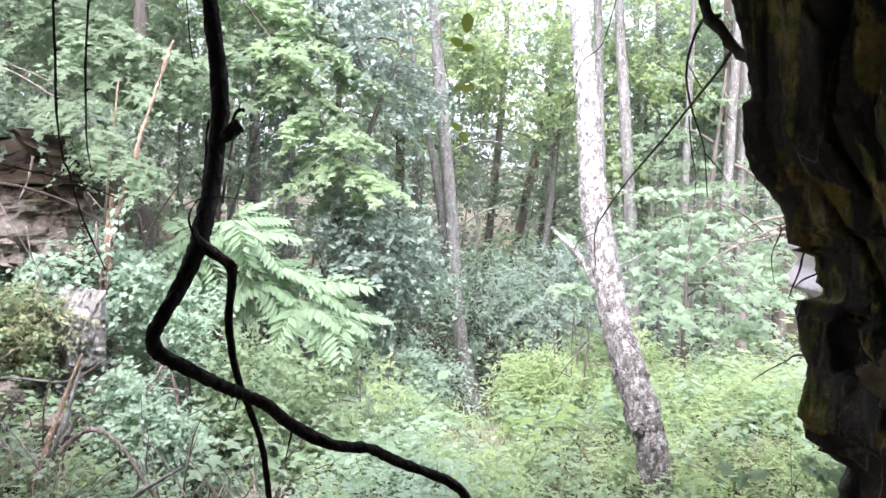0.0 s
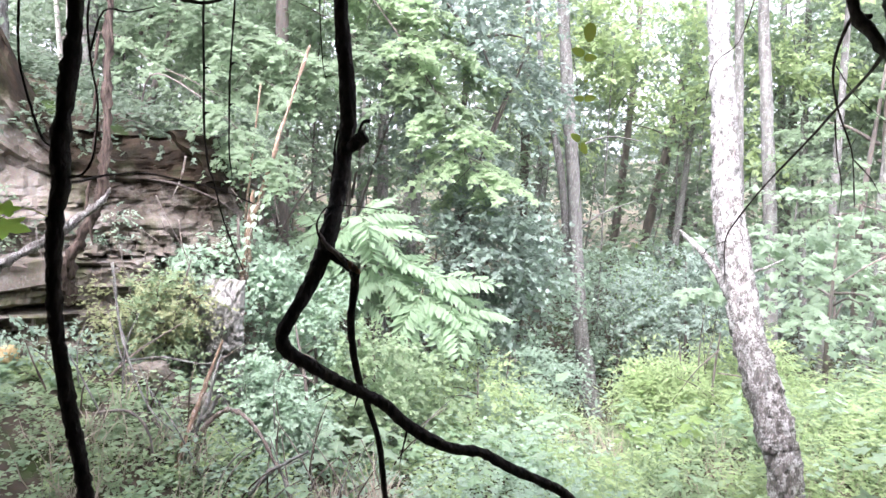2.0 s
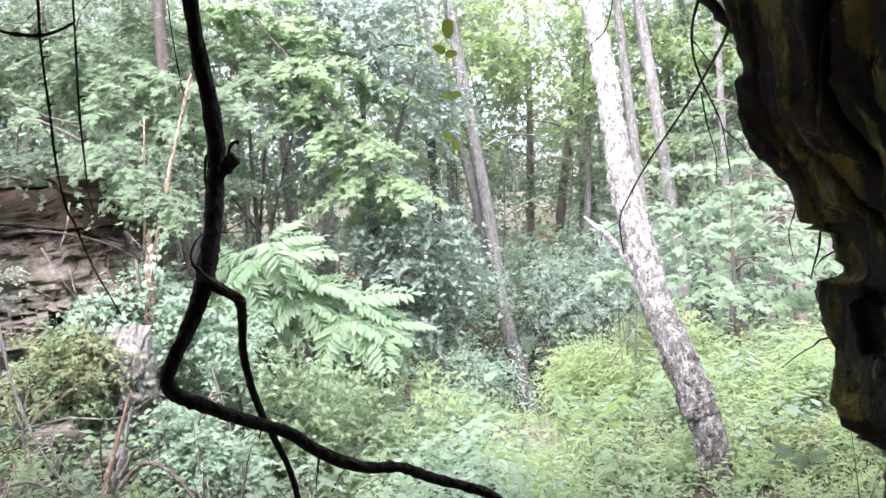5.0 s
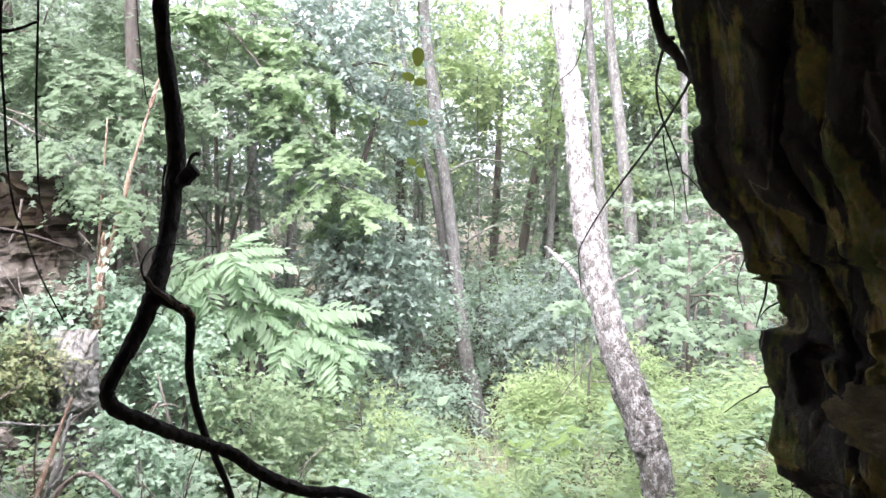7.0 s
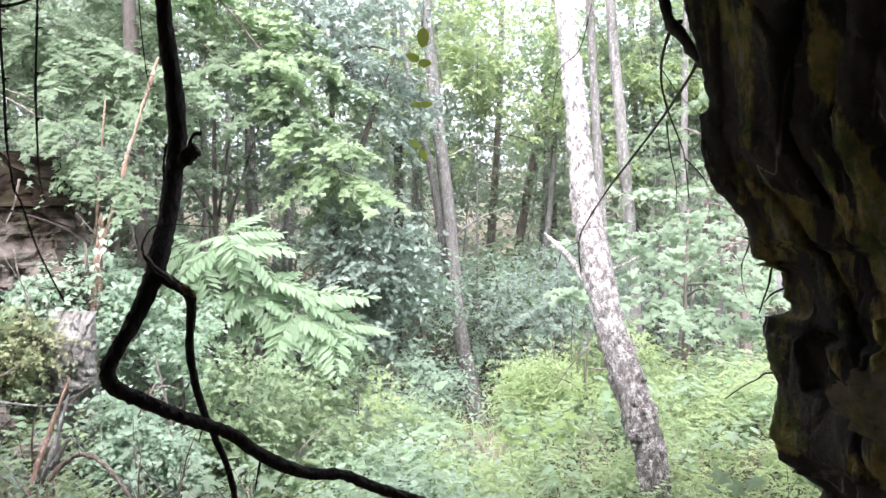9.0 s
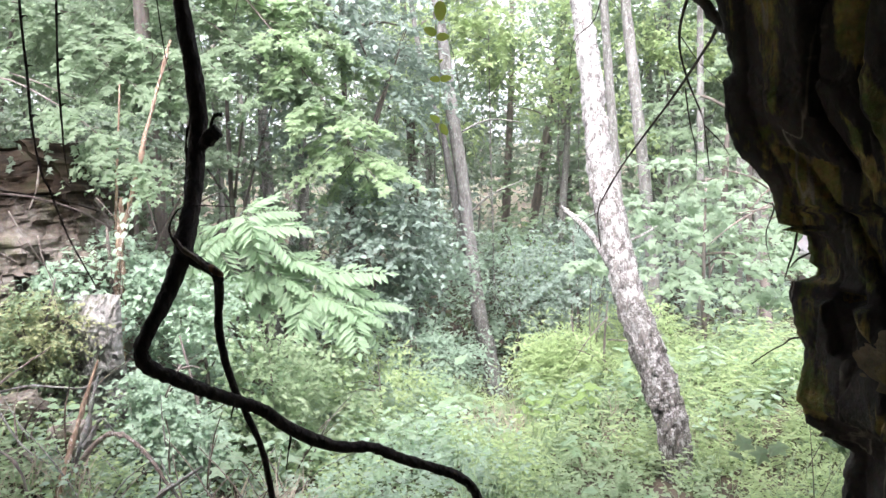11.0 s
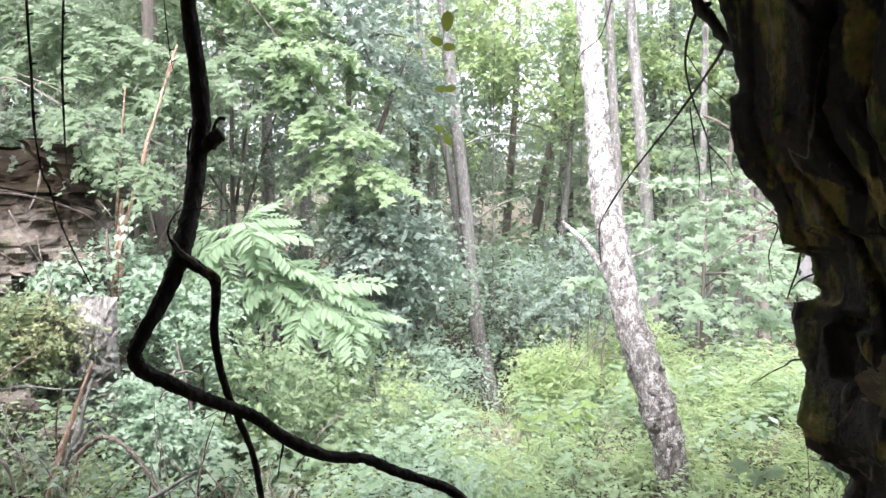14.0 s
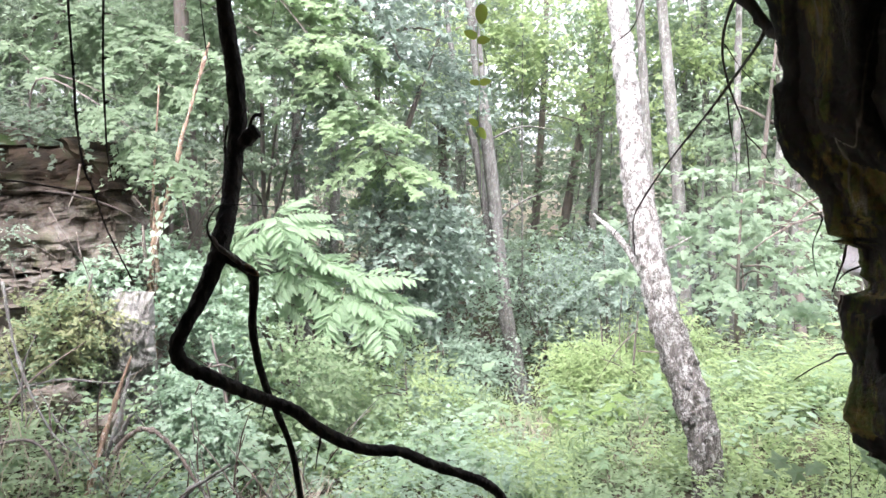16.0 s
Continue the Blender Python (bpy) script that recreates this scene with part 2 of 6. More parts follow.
LEAF_LIME = leaf_material("lime_leaf", [(0.0, (0.15, 0.235, 0.06)), (0.5, (0.19, 0.285, 0.08)), (1.0, (0.24, 0.34, 0.10))], 0.5, 0.45, 0.3, 0.9)
LEAF_HERB = leaf_material("herb_leaf", [(0.0, (0.15, 0.225, 0.10)), (0.5, (0.22, 0.315, 0.15)), (1.0, (0.30, 0.405, 0.20))], 0.5, 0.42, 0.35, 0.82)
LEAF_YELLOW = leaf_material("yellow_green_leaf", [(0.0, (0.205, 0.29, 0.105)), (0.5, (0.285, 0.385, 0.15)), (1.0, (0.37, 0.47, 0.20))], 0.5, 0.45, 0.3, 0.84)
# Lighter and greyer than near leaves: distance haze put into the colour.
LEAF_FAR_HAZE = leaf_material("hazed_canopy_leaf", [(0.0, (0.13, 0.19, 0.12)), (0.5, (0.20, 0.28, 0.17)), (1.0, (0.29, 0.38, 0.23))], 0.5, 0.45, 0.3, 0.70)
LEAF_VINE = leaf_material("vine_leaf", [(0.0, (0.40, 0.62, 0.11)), (1.0, (0.56, 0.78, 0.17))], 0.45, 0.9, 0.3, 1.0)
LEAF_OLIVE = leaf_material("olive_leaf", [(0.0, (0.20, 0.26, 0.04)), (1.0, (0.32, 0.37, 0.06))], 0.45, 0.55, 0.4, 1.0)
# Maple leaf darkened: the slope's shade is put into its colour.
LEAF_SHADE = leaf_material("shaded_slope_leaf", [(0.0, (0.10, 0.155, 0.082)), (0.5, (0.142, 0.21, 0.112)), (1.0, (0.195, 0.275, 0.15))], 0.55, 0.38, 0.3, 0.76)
# Brow shade, darker again, put into the leaf colour.
LEAF_BROW_SHADE = leaf_material("shade_toned_brow_leaf", [(0.0, (0.055, 0.09, 0.05)), (0.5, (0.09, 0.14, 0.075)), (1.0, (0.15, 0.21, 0.12))], 0.55, 0.36, 0.3, 0.75)
LEAF_RUST = leaf_material("rusty_leaf", [(0.0, (0.16, 0.22, 0.07)), (0.55, (0.27, 0.30, 0.11)), (1.0, (0.36, 0.23, 0.13))], 0.5, 0.4)
DRY_GRASS = leaf_material("dry_grass", [(0.0, (0.22, 0.175, 0.12)), (1.0, (0.46, 0.39, 0.28))], 0.7, 0.2, 0.2)
BARK_VINE = bark_material("vine_bark", (0.0075, 0.006, 0.005), (0.045, 0.034, 0.026), None, 0, 55, 0.75, 1.0, 0, 0.4)
BARK_VINE.node_tree.nodes["Principled BSDF"].inputs["Specular IOR Level"].default_value = 0.2
BARK_TWIG = bark_material("twig_bark", (0.02, 0.016, 0.012), (0.06, 0.045, 0.035), None, 0, 60)
BARK_LICHEN = bark_material("lichen_bark", (0.072, 0.066, 0.057), (0.23, 0.215, 0.192), (0.38, 0.38, 0.35), 0.24, 58, 0.9, 1.0, 0.09, 0.3)
BARK_SHAGGY = bark_material("shaggy_bark", (0.02, 0.015, 0.011), (0.13, 0.098, 0.078), None, 0, 34, 0.9, 1.0)
BARK_PALE = bark_material("pale_bark", (0.22, 0.20, 0.18), (0.50, 0.47, 0.43), None, 0, 20)
BARK_SNAG = bark_material("peeling_bark", (0.11, 0.072, 0.048), (0.37, 0.275, 0.195), (0.46, 0.43, 0.38), 0.05, 22, 0.9, 1.0, 0, 0.5)
BARK_GREY = bark_material("grey_bark", (0.07, 0.067, 0.058), (0.20, 0.195, 0.175), (0.27, 0.28, 0.25), 0.2, 16)
# Lifted tone: haze over far trunks is put into the bark colour.
BARK_DARK = bark_material("hazed_dark_bark", (0.065, 0.056, 0.047), (0.175, 0.152, 0.127), None, 0, 14)
BARK_DEAD = bark_material("dead_wood", (0.065, 0.05, 0.04), (0.20, 0.16, 0.125), (0.30, 0.275, 0.24), 0.25, 26, 0.9, 0.9)
for m in (BARK_LICHEN, BARK_SNAG, BARK_GREY, BARK_SHAGGY):
    m.node_tree.nodes["Principled BSDF"].inputs["Specular IOR Level"].default_value = 0.2
ROCK_CLIFF = rock_material("sandstone", (0.095, 0.080, 0.062), (0.165, 0.144, 0.117), (0.235, 0.211, 0.178), (0.09, 0.095, 0.05), 0.3, 2.6, 1.0, 0.9, 0.6, (0.235, 0.224, 0.20))
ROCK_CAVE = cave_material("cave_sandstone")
ROCK_LEDGE = rock_material("brown_sandstone", (0.09, 0.074, 0.046), (0.22, 0.18, 0.115), (0.33, 0.275, 0.18), (0.26, 0.215, 0.08), 0.3, 9.0, 1.8, 0.9, 1.0, (0.20, 0.155, 0.11))
ROCK_PALE = rock_material("sky_bright_pale_rock", (0.6, 0.53, 0.5), (0.76, 0.70, 0.68), (0.85, 0.82, 0.8), None, 0, 4.0, 2.0)
ROCK_PALE_GREY = rock_material("lichened_sandstone", (0.14, 0.137, 0.12), (0.29, 0.284, 0.258), (0.42, 0.413, 0.385), (0.12, 0.125, 0.07), 0.3, 13.0, 0.8, 0.9, 1.0, (0.38, 0.375, 0.35))
SAND = rock_material("bounce_sand", (0.20, 0.155, 0.11), (0.30, 0.24, 0.175), (0.40, 0.33, 0.25), (0.16, 0.13, 0.10), 0.3, 6.0, 1.0, 0.95, 0.4)
SOIL = rock_material("forest_soil", (0.035, 0.028, 0.021), (0.08, 0.064, 0.048), (0.14, 0.11, 0.08), (0.05, 0.08, 0.025), 0.5, 2.0, 1.0, 0.95, 0.6)

# ---------------------------------------------------------------- mesh helpers
ORIGIN = {}


def thing(name, loc, label, category, group="", kind=""):
    ob = new(name)
    ob.location = loc
    ob.empty_display_size = 0.1
    ORIGIN[ob] = np.array(loc, float)
    return tagged(ob, label, category, group, kind)


def solid(name, V, F, mat, smooth=True):
    """A mesh from numpy arrays; all faces have the same number of corners."""
    V, F = np.asarray(V, np.float32), np.asarray(F, np.int32)
    me = bpy.data.meshes.new(name)
    k = F.shape[1]
    me.vertices.add(len(V))
    me.vertices.foreach_set("co", V.ravel())
    me.loops.add(F.size)
    me.loops.foreach_set("vertex_index", F.ravel())
    me.polygons.add(len(F))
    me.polygons.foreach_set("loop_start", np.arange(0, F.size, k, dtype=np.int32))
    me.polygons.foreach_set("use_smooth", np.full(len(F), smooth))
    me.update(calc_edges=True)
    me.materials.append(mat)
    return me


def part(name, V, F, mat, parent, label="", smooth=True, kind=""):
    """One mesh object under a thing or part, its corners given in the world."""
    org = ORIGIN[parent]
    ob = new(name, solid(name, np.asarray(V) - org, F, mat, smooth))
    ob.parent = parent
    ORIGIN[ob] = org
    return tagged(ob, label, kind=kind)


def whole(name, V, F, mat, label, category, kind="", smooth=True, group=""):
    V = np.asarray(V, float)
    org = np.array([V[:, 0].mean(), V[:, 1].mean(), V[:, 2].min()])
    ob = new(name, solid(name, V - org, F, mat, smooth))
    ob.location = org
    ORIGIN[ob] = org
    return tagged(ob, label, category, group, kind)


def plates(p, seed=0.0):
    """Broken plates: each has its own level, with cracks between. Returns level and crack depth."""
    dist, pts = noise.voronoi(Vector(p) + Vector((seed, seed * 0.7, 0)))
    level = noise.cell(pts[0] * 13.7)
    return level, max(0.0, 1 - (dist[1] - dist[0]) / 0.12)


def smooth_line(pts, per=5):
    """Catmull-Rom through the points."""
    p = np.asarray(pts, float)
    p = np.vstack([2 * p[0] - p[1], p, 2 * p[-1] - p[-2]])
    out = []
    for i in range(1, len(p) - 2):
        for s in np.arange(per) / per:
            a, b, c, d = p[i - 1 : i + 3]
            out.append(0.5 * (2 * b + (c - a) * s + (2 * a - 5 * b + 4 * c - d) * s**2 + (3 * b - a - 3 * c + d) * s**3))
    return np.array(out + [p[-2]])


def unit(v):
    return v / np.maximum(np.linalg.norm(v, axis=-1, keepdims=True), 1e-9)


def tube(pts, radii, sides=8, knots=0.0, per=4, seed=0, flakes=0.0):
    """A tapered, uneven stem along the points; both ends are closed."""
    r = np.random.default_rng(seed)
    line = smooth_line(pts, per)
    n = len(line)
    rad = np.interp(np.linspace(0, 1, n), np.linspace(0, 1, len(radii)), radii)
    tan = unit(np.gradient(line, axis=0))
    ref = np.array([0.31, 0.95, 0.05]) if abs(tan[0] @ np.array([0.31, 0.95, 0.05])) < 0.9 else np.array([1.0, 0, 0])
    V, side = [], unit(ref - tan[0] * (ref @ tan[0]))
    ang = np.arange(sides) * 2 * np.pi / sides
    for i in range(n):
        side = unit(side - tan[i] * (side @ tan[i]))
        up = np.cross(tan[i], side)
        k = 1 + knots * r.normal(size=sides) + knots * 0.8 * r.normal()
        if flakes:
            for j in range(sides):
                q = line[i] + rad[i] * (math.cos(ang[j]) * side + math.sin(ang[j]) * up)
                level, crack = plates((q[0] * 26, q[1] * 26, q[2] * 11))
                k[j] += (flakes * (level - 0.5) - 0.6 * flakes * crack + 0.5 * flakes * noise.noise(Vector(q * 60))) / rad[i]
        k = np.clip(k, 0.5, 1.6)[:, None]
        V.append(line[i] + rad[i] * k * (np.cos(ang)[:, None] * side + np.sin(ang)[:, None] * up))
    V = [np.repeat(line[:1], sides, 0)] + V + [np.repeat(line[-1:], sides, 0)]
    V = np.concatenate(V)
    a = np.arange(sides)
    F = np.concatenate([np.stack([i * sides + a, i * sides + (a + 1) % sides, (i + 1) * sides + (a + 1) % sides, (i + 1) * sides + a], 1) for i in range(n + 1)])
    return V, F


OVAL = (np.array([[0, 0, 0], [0.45, 0.24, 0.05], [0.5, 0, -0.02], [0.45, -0.24, 0.05], [1, 0, -0.06]]),
        np.array([[0, 2, 1], [0, 3, 2], [2, 4, 1], [2, 3, 4]]))
BROAD = (np.array([[0, 0, 0], [0.35, 0.32, 0.05], [0.5, 0, -0.03], [0.35, -0.32, 0.05], [1, 0, -0.1]]), OVAL[1])
NARROW = (np.array([[0, 0, 0], [0.4, 0.13, 0.03], [0.5, 0, -0.01], [0.4, -0.13, 0.03], [1, 0, -0.05]]), OVAL[1])
lobes = [(0.0, 0.07), (0.0, 0.31), (0.24, 0.20), (0.50, 0.47), (0.57, 0.17), (1.0, 0.0)]
outline = lobes + [(a, -b) for a, b in lobes[-2::-1]]
MAPLE = (np.array([[0.35, 0, 0.04]] + [[a, b, -0.12 * abs(b) - 0.05 * a] for a, b in outline]),
         np.array([[0, i + 1, (i + 1) % len(outline) + 1] for i in range(len(outline))])[:, ::-1])
wide = [(0.0, 0.03), (-0.05, 0.14), (-0.03, 0.30), (0.10, 0.26), (0.20, 0.22), (0.34, 0.36), (0.52, 0.50), (0.56, 0.34), (0.54, 0.20), (0.68, 0.20), (0.82, 0.12), (1.0, 0.0)]
rim = wide + [(a, -b) for a, b in wide[-2::-1]]
LOBED = (np.array([[0.38, 0, 0.03]] + [[a, b, -0.10 * abs(b) - 0.04 * a] for a, b in rim]),
         np.array([[0, i + 1, (i + 1) % len(rim) + 1] for i in range(len(rim))])[:, ::-1])
turn = np.linspace(0, 2 * np.pi, 13)[:-1]
OVATE = (np.array([[0.5, 0, -0.02]] + [[0.5 - 0.5 * math.cos(a), 0.31 * math.sin(a) * (1 + 0.25 * math.cos(a)), 0.05 * abs(math.sin(a))] for a in turn]),
         np.array([[0, i + 1, (i + 1) % 12 + 1] for i in range(12)])[:, ::-1])
BLADE = (np.array([[0, 0.006, 0], [0, -0.006, 0], [0.55, 0.008, -0.03], [0.55, -0.008, -0.03], [0.95, 0.0, -0.3]]),
         np.array([[0, 1, 2], [1, 3, 2], [2, 3, 4]]))


def leaves(P, A, N, size, shape):
    """Leaves of one shape at the places P, pointing along A, their faces towards N."""
    A = unit(A)
    N = unit(N - A * (N * A).sum(1, keepdims=True))
    S = np.cross(N, A)
    T, tri = shape
    s = np.asarray(size, float).reshape(-1, 1, 1) * np.ones((len(P), 1, 1))
    V = P[:, None] + s * (T[None, :, :1] * A[:, None] + T[None, :, 1:2] * S[:, None] + T[None, :, 2:] * N[:, None])
    F = tri[None] + (np.arange(len(P)) * len(T))[:, None, None]
    return V.reshape(-1, 3), F.reshape(-1, 3)


def spray(C, D, length, count, size, shape, droop=0.25, spread=0.5, tilt=0.5, flat=1.0, face=0.3):
    """Leafy twigs: from the places C along D, each with leaves to both sides."""
    n = len(C)
    D = unit(D)
    L = np.asarray(length, float) * rng.uniform(0.65, 1.3, (n, 1))
    side = unit(np.cross(D, np.array([0, 0, 1.0])) + 1e-4)
    P, A, N = [], [], []
    for j in range(count):
        t = (j + rng.uniform(0.1, 0.9, (n, 1))) / count
        p = C + D * L * t + np.array([0, 0, -1.0]) * droop * L * t**2
        sgn = 1 if j % 2 else -1
        a = D * 0.65 + sgn * side * 0.8 + rng.normal(size=(n, 3)) * spread + np.array([0, 0, -0.22])
        a = a * np.array([1, 1, flat])
        P.append(p + rng.normal(size=(n, 3)) * 0.03 * L)
        A.append(a)
        N.append(np.array([0, -face, 1.0]) + rng.normal(size=(n, 3)) * tilt)
    P, A, N = (np.concatenate(v) for v in (P, A, N))
    return leaves(P, A, N, size * rng.uniform(0.6, 1.3, len(P)), shape)


def in_ball(n, c, r, shell=0.45):
    v = unit(rng.normal(size=(n, 3)))
    k = rng.uniform(0, 1, (n, 1)) ** shell
    return np.asarray(c) + v * k * np.asarray(r), v


def clumped(P, freq=1.7, keep=0.6, phase=0.0):
    """Picks places so that foliage gathers in clumps with gaps between."""
    x, y, z = P.T * freq
    f = np.sin(1.9 * x + 1.3 * z + phase) + np.sin(1.7 * y - 2.1 * z + 1 + phase) + np.sin(2.3 * z + 1.1 * x - y + 2.2 * phase) + 0.5 * np.sin(4.1 * x + 3.7 * y + 3.3 * z)
    return f > np.quantile(f, 1 - keep)


def cliff_edge(y):
    """The foot line of the rock ledge in plan: x as a function of y."""
    return np.where(y < 5.0, -2.4 - (5.0 - y) * 1.4, -2.4 - (y - 5.0) * 0.33)


def step(v):
    v = np.clip(v, 0, 1)
    return v * v * (3 - 2 * v)


def ground_z(x, y):
    x, y = np.asarray(x, float), np.asarray(y, float)
    z = -0.13 * np.clip(y - 1.2, 0, 10.8) + 0.035 * np.clip(y - 14, 0, 200) + 0.05 * np.clip(y - 30, 0, 300)
    z = z + 0.55 * np.exp(-((x - 3.2) ** 2 / 5 + (y - 6.2) ** 2 / 6)) + 0.05 * np.clip(x - 3, 0, 60) * step((y - 3) / 6)
    z = z + 0.75 * step((-x - 1.1) / 2.2) * step((y - 1.5) / 2) * (1 - step((y - 7) / 6))
    z = z - 0.55 * np.exp(-((x - 0.75) / 1.0) ** 2 - ((y - 9.8) / 2.3) ** 2)
    gap = cliff_edge(y) - x
    up = 1.95 + 0.45 * np.clip(gap - 0.8, 0, 60)
    k = step((gap - 0.7) / 0.45) * step((y - 1.0) / 1.5)
    z = z * (1 - k) + up * k
    z = z + (0.05 * np.sin(2.1 * x + 0.6) * np.sin(1.7 * y + 1) + 0.03 * np.sin(4.3 * x + 2) * np.sin(5.1 * y)) * step((y - 1.5) / 2)
    return z

# ---------------------------------------------------------------- ground
def sheet(xs, ys):
    X, Y = np.meshgrid(xs, ys)
    V = np.stack([X, Y, ground_z(X, Y)], -1).reshape(-1, 3)
    nx, ny = len(xs), len(ys)
    i = (np.arange(ny - 1)[:, None] * nx + np.arange(nx - 1)).ravel()
    return V, np.stack([i, i + 1, i + nx + 1, i + nx], 1)


xs = np.concatenate([np.linspace(-400, -16, 16)[:-1], np.linspace(-16, 16, 170), np.linspace(16, 400, 16)[1:]])
ys = np.concatenate([np.linspace(-60, -4, 6)[:-1], np.linspace(-4, 16, 130), np.linspace(16, 60, 30)[1:], np.linspace(60, 500, 12)[1:]])
V, F = sheet(xs, ys)
whole("ground", V, F, SOIL, "damp dark forest soil sloping down from a rock shelter", "ground", "structure")

# Unseen pale floor, added to bounce daylight onto the dark wall.
V, F = sheet(np.linspace(-3.8, 2.2, 50), np.linspace(-3.9, 1.35, 46))
V[:, 2] += 0.02 + 0.015 * np.sin(5 * V[:, 0]) * np.sin(4 * V[:, 1])
whole("bounce_floor", V, F, SAND, "unseen pale sandy floor added to bounce light onto the shelter wall", "floor", "structure")

# ---------------------------------------------------------------- rock shelter
EDGE_Z = [-0.3, 0.6, 0.95, 1.06, 1.08, 1.09, 1.11, 1.12, 1.13, 1.14, 1.141, 1.16, 1.19, 1.2, 1.21, 1.23, 1.25, 1.27, 1.29, 1.3, 1.32, 1.35, 1.39, 1.42, 1.43, 1.431, 1.44, 1.45, 1.46, 1.49, 1.51, 1.52, 1.521, 1.53, 1.57, 1.6, 1.61, 1.63, 1.65, 1.67, 1.7, 1.72, 1.76, 1.79, 1.8, 1.82, 1.85, 1.88, 1.9, 1.95, 2.015, 2.2, 2.6, 3.2]
EDGE_X = [0.8, 0.76, 0.735, 0.736, 0.7413, 0.7481, 0.7472, 0.7211, 0.7103, 0.6724, 0.6944, 0.6665, 0.6562, 0.6467, 0.6472, 0.6507, 0.6551, 0.6574, 0.6596, 0.6614, 0.6495, 0.64, 0.6334, 0.6315, 0.6332, 0.6759, 0.6848, 0.6822, 0.6705, 0.6667, 0.6618, 0.6125, 0.6542, 0.6113, 0.602, 0.5929, 0.5823, 0.5647, 0.5459, 0.5311, 0.5213, 0.5137, 0.5115, 0.5114, 0.5242, 0.5224, 0.5156, 0.5089, 0.5042, 0.485, 0.472, 0.42, 0.26, 0.1]


def fold(x, y, z, s=0):
    return noise.noise(Vector((x + s, y - s, z)))


def rock_wall():
    """The right wall of the shelter: an uneven lip of rock, fluted inside."""
    plan = [(2.9, 3.3), (1.9, 2.35), (0.7, 1.75), (0.28, 1.42), (0.07, 1.27), (0.0, 1.22), (0.015, 1.17), (0.05, 1.08), (0.085, 0.99), (0.16, 0.85), (0.33, 0.5), (0.7, -0.2), (1.0, -1.2), (1.0, -3.6)]
    fine = smooth_line([(a, b, 0) for a, b in plan[3:11]], 26)
    base = np.concatenate([smooth_line([(a, b, 0) for a, b in plan[:4]], 6)[:-1], fine, smooth_line([(a, b, 0) for a, b in plan[10:]], 6)[1:]])
    zs = np.concatenate([np.linspace(-0.3, 0.8, 24)[:-1], np.linspace(0.8, 2.15, 230), np.linspace(2.15, 3.2, 24)[1:]])
    V = np.zeros((len(zs), len(base), 3))
    for i, z in enumerate(zs):
        ex = np.interp(z, EDGE_Z, EDGE_X) + 0.005 * fold(0, 0, 34 * z, 3) + 0.004 * fold(0, 0, 90 * z, 8)
        broad = float(np.interp(z + np.linspace(-0.035, 0.035, 9), EDGE_Z, EDGE_X).max()) + 0.008
        k = float(step((z - 1.40) / 0.06))
        for j, (bx, by, _) in enumerate(base):
            inside = float(step((1.26 - by) / 0.1))
            near = math.exp(-abs(by - 1.22) / 0.22)
            close = math.exp(-abs(by - 1.22) / 0.055)
            x = bx + (broad + (ex - broad) * close) * near + (1 - near) * (0.62 - 0.22 * float(step((z - 1.5) / 0.9)))
            warp = 0.12 * fold(2 * by, 2 * z, 0, 5)
            tall, c1 = plates((9 * (by + warp), 1.1 * z + 2.5 * by, 0.3), 3.0)
            small, c2 = plates((14 * by, 8 * z + 3 * warp, 0.7), 6.0)
            flute = -0.022 * tall + 0.012 * c1 + 0.04 * fold(7 * by + 1.5 * z, 1.1 * z, 0, 4.2) - 0.008 * small + 0.006 * c2 + 0.015 * fold(22 * by, 4 * z, 0, 1.1)
            beds = -0.010 * small + 0.008 * c2 - 0.014 * tall + 0.008 * c1 + 0.02 * fold(14 * by, 3 * bx, 5 * z, 2.0)
            d = flute * k + beds * (1 - k) + 0.006 * fold(40 * by, 30 * z, 0, 7)
            # an upright recess beside the ledge, and the undercut below it
            d += 0.05 * float(step((by - 1.105) / 0.008) * step((1.160 - by) / 0.008) * step((z - 1.30) / 0.01) * step((1.418 - z) / 0.012))
            d += 0.05 * float(step((1.188 - z + 0.01 * fold(30 * by, 0, 0, 9)) / 0.014) * step((1.20 - by) / 0.02))
            d *= (0.1 + 0.9 * min(1.0, abs(by - 1.22) / 0.16)) * (0.5 + 0.5 * inside)
            V[i, j] = (x + d, by + 0.35 * d, z)
    # the far side of the rock mass, so that it is solid
    back = V[:, ::-6].copy()
    back[:, :, 0] += 0.7
    back[:, :, 1] -= 0.25
    V = np.concatenate([V, back], 1)
    nz, nb = V.shape[:2]
    i = (np.arange(nz - 1)[:, None] * nb + np.arange(nb)).ravel()
    nxt = (np.arange(nz - 1)[:, None] * nb + (np.arange(nb) + 1) % nb).ravel()
    return V.reshape(-1, 3), np.stack([i, i + nb, nxt + nb, nxt], 1)


V, F = rock_wall()
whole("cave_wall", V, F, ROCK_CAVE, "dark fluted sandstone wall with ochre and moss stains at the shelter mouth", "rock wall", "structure")


